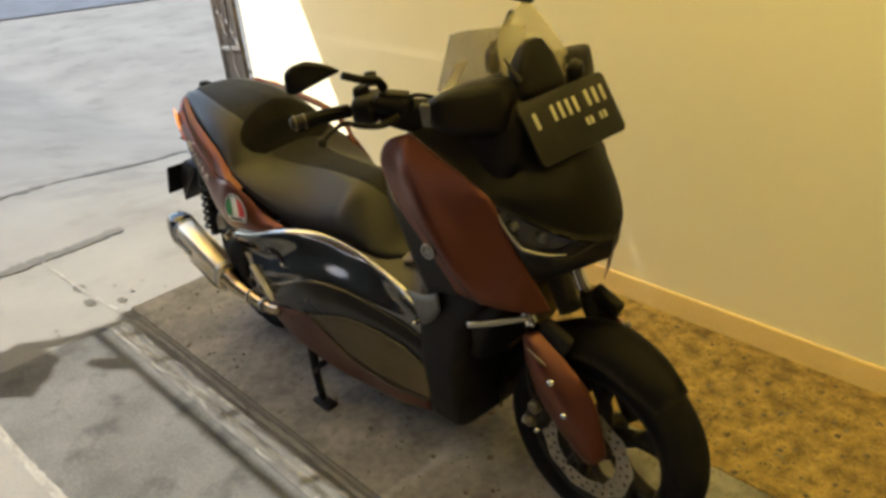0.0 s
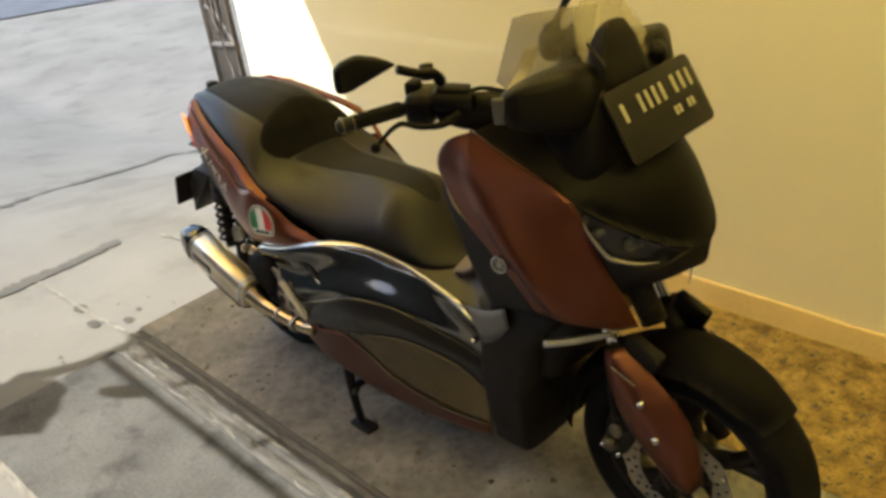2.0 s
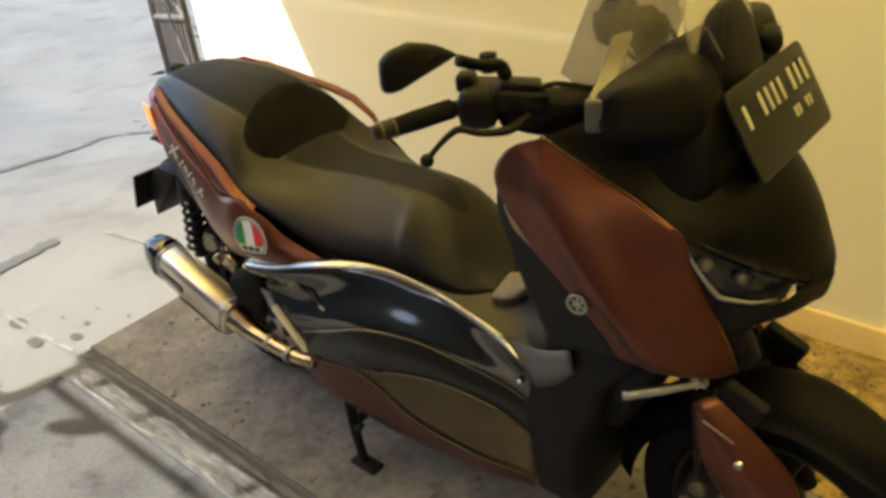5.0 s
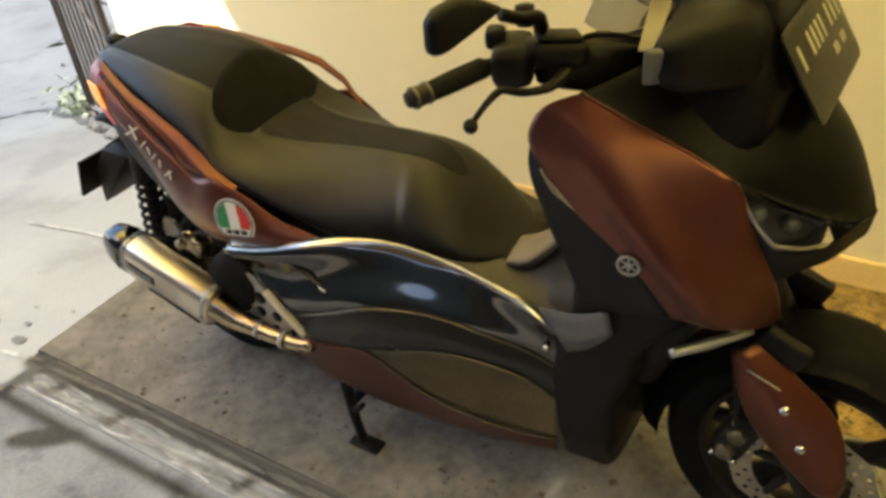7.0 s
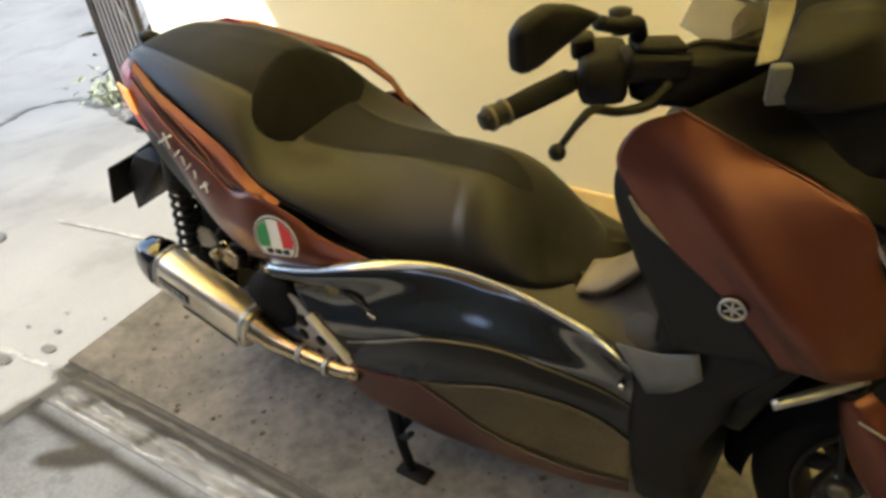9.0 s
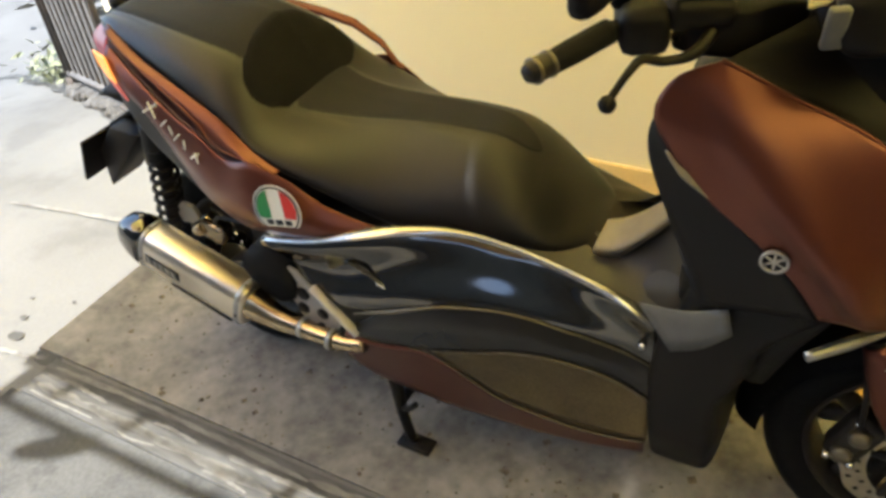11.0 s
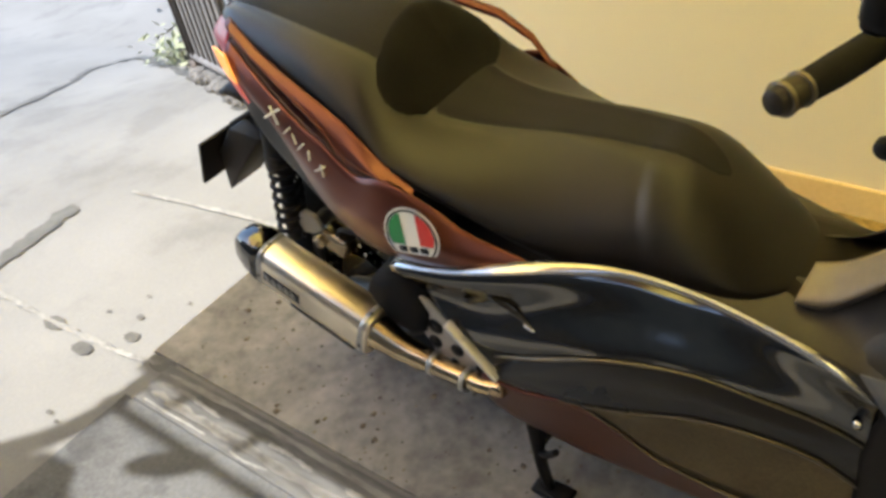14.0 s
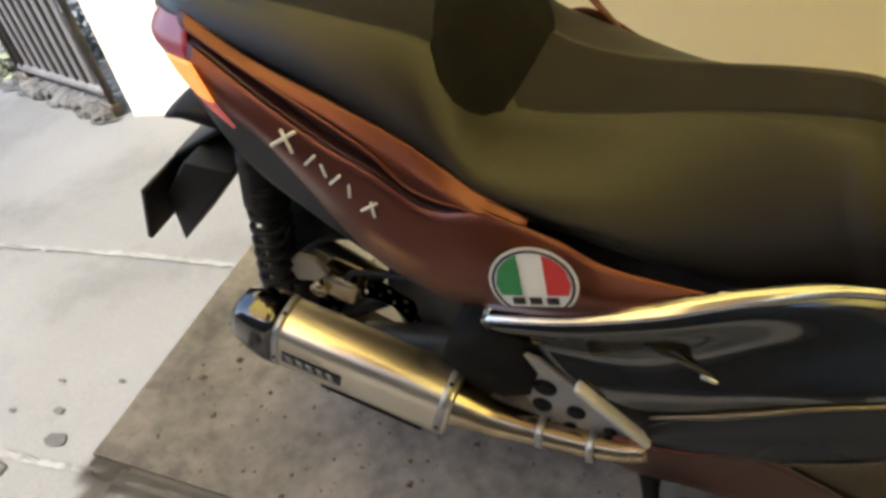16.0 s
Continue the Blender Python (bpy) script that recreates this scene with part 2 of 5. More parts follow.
def loft(loops, cap=True):
    bm = bmesh.new()
    vs = mesh_grid(bm, loops, close=True)
    if cap:
        bm.faces.new(vs[0]), bm.faces.new(vs[-1][::-1])
    return bm


def oval(c, a, b, u, v, n=24, power=2.0):
    """A loop round c: half sizes a, b along the directions u, v; a higher power squares it off."""
    c, u, v = np.array(c, float), np.array(u, float), np.array(v, float)
    t = np.linspace(0, 2 * np.pi, n, endpoint=False)
    f = lambda w: np.sign(w) * np.abs(w) ** (2 / power)
    return [c + a * f(np.cos(s)) * u + b * f(np.sin(s)) * v for s in t]


def tube(path, radius, n=12, samples=None):
    p = spline(path, samples or max(2, 6 * (len(path) - 1) + 1))
    r = np.interp(np.linspace(0, 1, len(p)), np.linspace(0, 1, len(np.atleast_1d(radius))), np.atleast_1d(radius))
    loops = []
    side = np.array((0.0, 0.0, 1.0))
    for i in range(len(p)):
        d = p[min(i + 1, len(p) - 1)] - p[max(i - 1, 0)]
        d /= np.linalg.norm(d)
        if abs(d @ side) > 0.95:
            side = np.array((0.0, 1.0, 0.0))
        u = np.cross(d, side)
        u /= np.linalg.norm(u)
        v = np.cross(u, d)
        side = v
        loops.append(oval(p[i], r[i], r[i], u, v, n))
    return loft(loops)


def lathe(profile, n=48, axis="y", close=False):
    """Turns (radius, along) points round the y axis; close: the profile is a ring."""
    bm = bmesh.new()
    rows = [[(r * math.cos(a), w, r * math.sin(a)) for r, w in profile] for a in np.linspace(0, 2 * math.pi, n, endpoint=False)]
    vs = [[bm.verts.new(p) for p in row] for row in rows]
    m = len(profile)
    for i in range(n):
        a, b = vs[i], vs[(i + 1) % n]
        for j in range(m if close else m - 1):
            bm.faces.new((a[j], a[(j + 1) % m], b[(j + 1) % m], b[j]))
    return bm


def box(size, at=(0, 0, 0), turn=(0, 0, 0), bevel=0.003, segments=2):
    bm = bmesh.new()
    bmesh.ops.create_cube(bm, size=1, matrix=Matrix.Diagonal((*size, 1)))
    if bevel:
        bmesh.ops.bevel(bm, geom=bm.edges[:], offset=min(bevel, min(size) * 0.45), segments=segments, profile=0.5, affect="EDGES")
    bm.transform(pose(*at, *turn))
    return bm


def prism(outline, thick, bevel=0.002):
    """An outline in the xz plane made solid along y, centred."""
    bm = bmesh.new()
    f = bm.faces.new([bm.verts.new((x, -thick / 2, z)) for x, z in outline])
    r = bmesh.ops.extrude_face_region(bm, geom=[f])
    bmesh.ops.translate(bm, verts=[v for v in r["geom"] if isinstance(v, bmesh.types.BMVert)], vec=(0, thick, 0))
    bmesh.ops.recalc_face_normals(bm, faces=bm.faces[:])
    if bevel:
        bmesh.ops.bevel(bm, geom=bm.edges[:], offset=bevel, segments=2, profile=0.5, affect="EDGES")
    return bm


def join(*bms):
    out = bmesh.new()
    for b in bms:
        me = bpy.data.meshes.new("t")
        b.to_mesh(me)
        b.free()
        out.from_mesh(me)
        bpy.data.meshes.remove(me)
    return out


def moved(bm, m):
    bm.transform(m)
    return bm


def thing(name, at, label, category, group=""):
    ob = new(name)
    ob.location = at
    bpy.context.view_layer.update()
    return tagged(ob, label, category, group)


# ---- structure ----
def fall(x, y):
    """Height of the ground: level under the carport, falling gently beyond its edge towards the lane."""
    d = max(0.0, -0.5 - x)
    d = min(d, 6.0)
    return -d * (0.09 + 0.06 * min(max(y, -1.2), 1.8)) * (1 if d < 3 else 1 - 0.08 * (d - 3))


def ground_sheet():
    xs = np.unique(np.r_[np.linspace(-4, 3, 71), -np.geomspace(4, 600, 26), np.geomspace(3, 600, 24)])
    ys = np.unique(np.r_[np.linspace(-3, 3, 49), -np.geomspace(3, 600, 24), np.geomspace(3, 600, 24)])
    bm = bmesh.new()
    mesh_grid(bm, [[(x, y, fall(x, y) - 0.004) for x in xs] for y in ys])
    return bm


tagged(link("ground", ground_sheet(), CONCRETE), "weathered grey concrete apron falling to the lane", "ground", kind="structure")

WALL_Y = 0.95
WALL_END = -1.57
floor = link("floor", box((6.59, 1.30, 0.10), (2.705, 0.295, -0.0485), bevel=0), FLOOR, smooth=False)
tagged(floor, "stained bare concrete carport floor", "floor", kind="structure")
tagged(link("screed", box((5.4, 0.60, 0.02), (3.3, 0.644, -0.004), bevel=0.003), SCREED, smooth=False), "rough pebbled brown screed along the wall", "floor", kind="structure")
tagged(link("wall_north", box((8.6, 0.15, 3.6), (WALL_END + 4.3, WALL_Y + 0.075, 1.2), bevel=0.004), WALL, smooth=False), "smooth cream-yellow painted masonry wall", "wall", kind="structure")
tagged(link("baseboard", box((7.5, 0.014, 0.50), (3.20, WALL_Y - 0.0075, -0.155), bevel=0.004), PLINTH), "ochre painted skirting along the yellow wall", "baseboard", kind="structure")
# roof is out of view; its edges follow the shade on floor and wall
ROOF_Z = 2.7
SHIFT = Vector((SUN_DIR.x / SUN_DIR.z, SUN_DIR.y / SUN_DIR.z, 1.0)) * ROOF_Z
roof_x, roof_y = -0.597 + SHIFT.x, -0.375 + SHIFT.y
ROOF_JOIN = -0.10
ROOF_DIM = -0.10
roof = link("roof", box((ROOF_DIM - roof_x, ROOF_JOIN - roof_y, 0.004), ((ROOF_DIM + roof_x) / 2, (ROOF_JOIN + roof_y) / 2, ROOF_Z + 0.002), bevel=0), ROOFING, smooth=False)
# dim and amber sheets are added zones that shape overhead light and reflections
part("dim_sheet", box((1.87 - ROOF_DIM, ROOF_JOIN - roof_y, 0.004), ((1.87 + ROOF_DIM) / 2, (ROOF_JOIN + roof_y) / 2, ROOF_Z + 0.010), bevel=0), DIMSHEET, roof, "unseen brown sheet added to dim overhead light", smooth=False)
tagged(roof, "cream tinted translucent carport roof", "roof", kind="structure")
part("amber_sheet", box((3.67 - roof_x, 0.945 - ROOF_JOIN, 0.004), ((3.67 + roof_x) / 2, (0.945 + ROOF_JOIN) / 2, ROOF_Z + 0.008), bevel=0), SKYSHEET, roof, "unseen amber sheet added for its glow along the wall", smooth=False)
part("amber_sheet", box((3.67 - 1.85, ROOF_JOIN - roof_y, 0.004), ((3.67 + 1.85) / 2, (ROOF_JOIN + roof_y) / 2, ROOF_Z + 0.014), bevel=0), SKYSHEET, roof, "unseen amber sheet added for its glow", smooth=False)
# out-of-view wall, added to block low sky from the scooter's reflections
tagged(link("unseen_wall_south", box((22.0, 0.2, 5.8), (1.8, -4.7, 2.1), bevel=0.004), SOUTH_BLOCK, smooth=False), "unseen grey-brown wall added to darken reflections", "wall", kind="structure")
# second out-of-view wall, kept dark so the front fairing reflects less sky
tagged(link("unseen_wall_east", box((0.15, 3.9, 3.6), (3.75, -1.0, 1.2), bevel=0.004), EAST_BLOCK, smooth=False), "unseen dark end wall added to darken the front", "wall", kind="structure")


def overhead(x, y):
    """The place at roof height whose shadow falls on (x, y) of the ground."""
    return (x + SHIFT.x, y + SHIFT.y, ROOF_Z)


def flat_patch(points, thick=0.004):
    bm = bmesh.new()
    f = bm.faces.new([bm.verts.new(p) for p in points])
    bmesh.ops.solidify(bm, geom=[f], thickness=thick)
    return bm


# unseen rods and flat shapes at the roof's open edge, added to cast ground shadows
part("roof_beam", tube([overhead(-0.59, -0.40), overhead(4.78, -0.40)], 0.022, 8, 2), IRON, roof)
part("roof_pipe", tube([overhead(-0.58, -0.535), overhead(4.78, -0.535)], 0.016, 8, 2), IRON, roof)
part("roof_rod", tube([overhead(-0.50, -0.455), overhead(4.78, -0.455)], 0.009, 6, 2), IRON, roof)
for x in (-0.36, -0.10, 0.38, 0.84, 1.32, 1.80, 2.28):
    part("roof_strut", tube([overhead(x + 0.02, -0.37), overhead(x - 0.03, -0.47)], 0.016, 6, 2), IRON, roof)
part("shade_bracket", tube([overhead(-0.52, -0.40), overhead(-0.545, -0.56), overhead(-0.60, -0.68), overhead(-0.70, -0.80)], 0.035, 8), IRON, roof)
part("shade_oval", flat_patch([overhead(-0.245 + 0.095 * math.cos(a) - 0.02 * math.sin(a), -0.58 + 0.062 * math.cos(a) + 0.032 * math.sin(a)) for a in np.linspace(0, 6.28, 16)[:-1]]), IRON, roof)
part("shade_flap", flat_patch([overhead(*p) for p in ((-0.70, -0.82), (-0.56, -0.71), (-0.44, -0.70), (-0.40, -0.75), (-0.345, -0.77), (-0.33, -0.815), (-0.27, -0.86), (-0.37, -0.95), (-0.60, -1.40), (-0.95, -1.25))]), IRON, roof)


SLAB = material("darker mottled concrete", (0.092, 0.0905, 0.086), 0.95, second=(0.045, 0.044, 0.042), scale=3.0, amount=0.9, grain=90, bump=0.0008, spec=0.1, stain=0.75, stain_scale=5.0)
tagged(link("slab", box((4.3, 0.505, 0.02), (1.62, -0.746, -0.0085), bevel=0.002), SLAB, smooth=False), "darker mottled grey concrete slab beside the sill", "pavement", kind="structure")
# joints, cracks and stains in the apron
def ribbon(points, width, lift=0.003, wobble=0.0, n=40, seed=1):
    """A strip that follows the ground along a line, its edges a little ragged."""
    rnd = random.Random(seed)
    p = spline([(x, y, 0) for x, y in points], n)
    rows = []
    for i in range(n):
        d = p[min(i + 1, n - 1)] - p[max(i - 1, 0)]
        s = np.array((-d[1], d[0])) / np.hypot(d[0], d[1])
        w = width * (1 + wobble * rnd.uniform(-1, 1)) * (0.3 if i in (0, n - 1) else 1) / 2
        o = wobble * width * rnd.uniform(-0.4, 0.4)
        rows.append([(p[i][0] + s[0] * (f * w + o), p[i][1] + s[1] * (f * w + o), max(fall(p[i][0] + s[0] * f * w, p[i][1] + s[1] * f * w), -9) + lift) for f in (-1, 0, 1)])
    bm = bmesh.new()
    mesh_grid(bm, rows)
    return bm


for name, pts, w, mat, wob in (("wide_crack", ((-1.50, -1.6), (-1.52, -0.60), (-1.545, -0.42), (-1.57, -0.22), (-1.645, 0.045)), 0.085, CRACK, 0.3), ("slab_joint", ((-1.50, -0.412), (-1.02, -0.412), (-0.65, -0.398), (-0.53, -0.375)), 0.016, SILL, 0.4), ("slab_joint", ((-1.50, 0.20), (-1.02, 0.22), (-0.54, 0.222)), 0.018, SILL, 0.4), ("far_crack", ((-2.95, -0.6), (-2.98, -0.19), (-3.17, 0.18), (-3.28, 0.56), (-3.45, 1.0), (-3.68, 1.33), (-3.59, 1.61)), 0.05, CRACK, 0.95), ("slab_edge", ((-3.59, 1.61), (-2.9, 1.385), (-2.37, 1.20), (-1.62, 0.90)), 0.06, CRACK, 0.95), ("floor_joint", ((0.45, -0.98), (-0.135, -1.012), (-0.9, -1.02)), 0.028, SILL, 0.12), ("floor_joint", ((1.62, 0.32), (1.70, 0.18), (1.85, 0.0)), 0.012, SILL, 0.3)):
    ob = tagged(link(name, ribbon(pts, w, 0.003, wob), mat, smooth=False), "gritty joint line in the concrete apron", "joint", kind="structure")


def blot(x, y, rx, ry, seed, lift=0.0012):
    rnd = random.Random(seed)
    n = 18
    bm = bmesh.new()
    ring = []
    for i in range(n):
        a = 2 * math.pi * i / n
        k = rnd.uniform(0.9, 1.1)
        px, py = x + rx * k * math.cos(a), y + ry * k * math.sin(a)
        ring.append(bm.verts.new((px, py, fall(px, py) + lift)))
    bm.faces.new(ring)
    return bm


STAIN = material("old oil spot", (0.055, 0.052, 0.046), 0.9, second=(0.085, 0.080, 0.070), scale=25, amount=0.9, spec=0.1)
for i, (x, y, rx, ry) in enumerate(((-1.016, -0.414, 0.045, 0.026), (-0.82, -0.443, 0.042, 0.022), (-0.535, -0.371, 0.05, 0.03), (-0.715, -0.344, 0.028, 0.018), (-0.767, -0.277, 0.014, 0.01), (-0.892, -0.304, 0.008, 0.006), (-0.666, -0.17, 0.007, 0.006), (-0.678, -0.634, 0.012, 0.007), (-0.628, -0.644, 0.009, 0.006), (-0.828, -0.202, 0.009, 0.005))):
    tagged(link("oil_spot", blot(x, y, rx, ry, i), STAIN, smooth=False), "dark oil spot on the concrete apron", "stain", kind="structure")


def grit(count, seed):
    rnd = random.Random(seed)
    verts, faces = [], []
    for _ in range(count):
        if rnd.random() < 0.55:
            x, y = rnd.uniform(0.9, 2.4), rnd.uniform(0.3, 0.92)
        else:
            x, y = rnd.uniform(-0.55, 1.8), rnd.uniform(-0.36, 0.6)
        s = rnd.uniform(0.0018, 0.0055) * (2.2 if rnd.random() < 0.2 else 1)
        z = fall(x, y) + 0.003 + (0.004 if y > 0.344 and x > 0.6 else 0)
        a = rnd.uniform(0, 6.3)
        b0 = len(verts)
        for q in range(4):
            verts.append((x + s * math.cos(a + q * 1.57) * rnd.uniform(0.7, 1.3), y + s * math.sin(a + q * 1.57) * rnd.uniform(0.7, 1.3), z - 0.001))
        verts.append((x, y, z + s * 0.4))
        faces += [(b0, b0 + 1, b0 + 4), (b0 + 1, b0 + 2, b0 + 4), (b0 + 2, b0 + 3, b0 + 4), (b0 + 3, b0, b0 + 4)]
    me = bpy.data.meshes.new("grit")
    me.from_pydata(verts, [], faces)
    me.materials.append(GRIT)
    return new("grit", me)


GRIT = material("dark grit", (0.055, 0.047, 0.035), 0.9, second=(0.22, 0.18, 0.12), scale=40, amount=0.9, spec=0.1)
tagged(grit(2300, 3), "scattered dark grit on the concrete", "grit", kind="stuff")

# streaked cement sill along the open side of the carport, paler strips on a darker bed
sill = tagged(link("sill", box((6.2, 0.125, 0.03), (2.60, -0.430, -0.0115), bevel=0.002), SILLBED, smooth=False), "streaked cement sill with paler strips along the carport", "sill", kind="structure")
rs = random.Random(8)
for y, w, lo, hi, gap in ((-0.392, 0.020, 0.7, 1.4, 0.004), (-0.421, 0.014, 0.12, 0.4, 0.25), (-0.458, 0.022, 0.4, 0.9, 0.06), (-0.480, 0.010, 0.1, 0.35, 0.3)):
    x = -0.47
    while x < 3.0:
        ln = rs.uniform(lo, hi)
        k = rs.uniform(-0.006, 0.006)
        part("sill_strip", ribbon([(x, y), (x + ln * 0.4, y + k), (x + ln, y - k)], w * rs.uniform(0.6, 1.1), 0.0055, 0.35, 22, rs.randint(1, 999)), SILL, sill, smooth=False)
        x += ln + rs.uniform(0.0, gap)

# flat dark blue-grey area far beyond the apron
lane = bmesh.new()
mesh_grid(lane, [[(-14.8, 2.6, -0.88), (-12.6, 7.0, -0.88), (-7, 18, -0.88)], [(-60, 30, -0.86), (-50, 50, -0.86), (-30, 70, -0.86)]])
tagged(link("road", lane, FAR_SURFACE, smooth=False), "dark blue-grey surface beyond the apron", "road", kind="structure")

import functools

# ---- the scooter ----
scooter = thing("scooter", (0.6, 0, 0), "burgundy and black maxi scooter parked on its centre stand", "scooter")

# seat
STATIONS = [  # x, centre height, crease half width and height, edge half width and height
    (-0.21, 0.893, 0.04, 0.889, 0.06, 0.880),
    (-0.12, 0.927, 0.085, 0.921, 0.125, 0.905),
    (0.02, 0.936, 0.12, 0.925, 0.17, 0.882),
    (0.14, 0.937, 0.135, 0.912, 0.20, 0.852),
    (0.235, 0.925, 0.13, 0.888, 0.22, 0.815),
    (0.285, 0.875, 0.125, 0.850, 0.23, 0.79),
    (0.335, 0.808, 0.11, 0.79, 0.239, 0.765),
    (0.43, 0.780, 0.085, 0.774, 0.234, 0.730),
    (0.55, 0.782, 0.065, 0.778, 0.216, 0.680),
    (0.66, 0.784, 0.055, 0.781, 0.197, 0.645),
    (0.75, 0.774, 0.050, 0.770, 0.18, 0.635),
    (0.82, 0.716, 0.055, 0.712, 0.165, 0.632),
    (0.885, 0.652, 0.05, 0.648, 0.135, 0.622),
    (0.945, 0.620, 0.03, 0.618, 0.07, 0.61),
]


FAR = 0.76  # the far flank is slimmer than the near one


def seat_profile(x, zc, ck, zk, e, ze, n):
    """Half of the saddle's cross-section: crown, bevel, then the steep side; the bevel fades into a round nose."""
    k = min(max((x - 0.52) / 0.31, 0.0), 1.0)
    k = k * k * (3 - 2 * k)
    w = min(max((x - 0.27) / 0.12, 0.0), 1.0)
    bx, bz = ck * 0.48 + e * 0.52, zk * (0.62 - 0.05 * w) + ze * (0.38 + 0.05 * w) + 0.006
    mx, mz = ck * 0.16 + e * 0.84, zk * 0.26 + ze * 0.74 + 0.006
    sharp = spline([(0, zc), (ck * 0.6, zc * 0.6 + zk * 0.4), (ck * 0.97, zk + 0.001), (ck * 1.03, zk - 0.001), (bx, bz), (mx, mz), (e, ze), (e * 0.97, ze - 0.018)], n)
    t = np.linspace(0, 1, n)
    soft = np.stack([e * np.sin(t * np.pi / 2) ** 0.9, ze + (zc - ze) * np.cos(t * np.pi / 2) ** 0.8 - 0.018 * np.maximum(t - 0.9, 0) * 10], 1)
    return sharp * (1 - k) + soft * k


def seat_loops(n=60):
    cols = spline(STATIONS, n)
    loops = []
    for x, zc, ck, zk, e, ze in cols:
        right = seat_profile(x, zc, ck, zk, e, ze, 26)
        loops.append([(x, -y, z) for y, z in right] + [(x, y * FAR, z) for y, z in right[::-1][:-1]])
    return loops


part("seat", loft(seat_loops()), SEAT, scooter, "stepped black vinyl saddle")


SEAT_COLS = spline(STATIONS, 200)


@functools.cache
def seat_curve(x):
    c = [x] + [float(np.interp(x, SEAT_COLS[:, 0], SEAT_COLS[:, q])) for q in range(1, 6)]
    return seat_profile(x, c[1], c[2], c[3], c[4], c[5], 60)[:55]


def seat_top(x, y):
    pr = seat_curve(round(float(x), 4))
    return float(np.interp(-y if y < 0 else y / FAR, pr[:, 0], pr[:, 1]))


def insert(x0, x1, share):
    """A slightly raised matt panel on the saddle's crown."""
    bm = bmesh.new()
    cols = SEAT_COLS
    rows = []
    for k, x in enumerate(np.linspace(x0, x1, 40)):
        w = float(np.interp(x, cols[:, 0], cols[:, 2])) * share * (0.75 if k == 0 else 1) * math.sqrt(max(1 - (max(x - 0.70, 0) / 0.105) ** 2, 0.01))
        rows.append([(x, y, seat_top(x, y) + (0.0022 if 0 < j < 14 and 0 < k else -0.002)) for j, y in enumerate(np.linspace(-w, w * FAR, 15))])
    mesh_grid(bm, rows)
    return bm


part("seat_insert", insert(-0.16, 0.25, 0.98), INSERT, scooter, "matt charcoal pillion seat panel")
part("seat_insert", insert(0.325, 0.805, 0.98), INSERT, scooter, "matt charcoal rider seat panel")


def bolster():
    bm = bmesh.new()
    rows = []
    for k in range(9):
        r = k / 8
        rows.append([(lambda x, y: (x, y, seat_top(x, y) + 0.010 * (1 - r**4) - 0.002 * (k == 8)))(0.288 + (0.062 if math.cos(a) < 0 else 0.055) * r * math.cos(a), 0.172 * r * math.sin(a) * (0.95 if math.sin(a) > 0 else 1)) for a in np.linspace(0, 2 * math.pi, 40, endpoint=False)])
    mesh_grid(bm, rows[1:], close=True)
    top = bm.verts.new((0.288, 0, seat_top(0.288, 0) + 0.010))
    bm.verts.ensure_lookup_table()
    for i in range(40):
        bm.faces.new((top, bm.verts[i], bm.verts[(i + 1) % 40]))
    return bm


part("seat_knob", loft([oval((x, 0, z), a, b, (0, 1, 0), (0, 0, 1), 14, 3) for x, z, a, b in ((-0.232, 0.900, 0.010, 0.008), (-0.225, 0.903, 0.018, 0.014), (-0.19, 0.900, 0.02, 0.014))]), BLACK, scooter)
part("lumbar_pad", bolster(), SUEDE, scooter, "black fabric lumbar pad at the seat step")

# tail
T = [(-0.10, -0.132, 0.918), (0.02, -0.177, 0.884), (0.136, -0.207, 0.855), (0.245, -0.227, 0.817), (0.333, -0.243, 0.770), (0.426, -0.247, 0.730), (0.484, -0.243, 0.686), (0.60, -0.226, 0.648)]
R1 = [(-0.085, -0.155, 0.910), (0.035, -0.197, 0.876), (0.14, -0.225, 0.838), (0.205, -0.241, 0.809), (0.262, -0.256, 0.772), (0.349, -0.268, 0.763)]
R2 = [(-0.072, -0.169, 0.894), (0.040, -0.208, 0.847), (0.14, -0.236, 0.805), (0.205, -0.249, 0.783), (0.276, -0.262, 0.750), (0.349, -0.269, 0.756)]
L0 = [(-0.060, -0.197, 0.862), (-0.006, -0.211, 0.815), (0.033, -0.217, 0.788), (0.085, -0.226, 0.728), (0.130, -0.234, 0.668), (0.183, -0.245, 0.625), (0.275, -0.262, 0.60), (0.35, -0.272, 0.608)]
TRIM_TOP, TRIM_LOW = T[:5] + [(0.395, -0.250, 0.745)], R1 + [(0.395, -0.258, 0.741)]
part("tail_upper_trim", sheet([TRIM_TOP, [tuple(a * 0.5 + b * 0.5 + np.array((0, -0.006, 0))) for a, b in zip(spline(TRIM_TOP, 7), spline(TRIM_LOW, 7))], TRIM_LOW], nu=40), BURGUNDY, scooter, "burgundy tail trim under the saddle")
inset = lambda p: (p[0], p[1] + 0.022, p[2])
# slot and shelves use a darker burgundy that carries the recess's shade
part("tail_recess", sheet([[inset(p) for p in R1], [inset(p) for p in R2]]), BURGUNDY_SHADE, scooter, "burgundy grab recess, its shade put in the colour")
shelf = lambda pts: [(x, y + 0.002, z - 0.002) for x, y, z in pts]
part("recess_shelf", join(sheet([[inset(p) for p in R2], shelf(R2)], nv=3), sheet([shelf(R1), [inset(p) for p in R1]], nv=3)), BURGUNDY_SHADE, scooter)
TAIL_TOP = R2[:-1] + [(0.349, -0.2685, 0.762), (0.426, -0.256, 0.726), (0.484, -0.247, 0.686), (0.60, -0.230, 0.650)]
TAIL_LOW = L0 + [(0.43, -0.275, 0.622), (0.50, -0.268, 0.638), (0.60, -0.232, 0.646)]
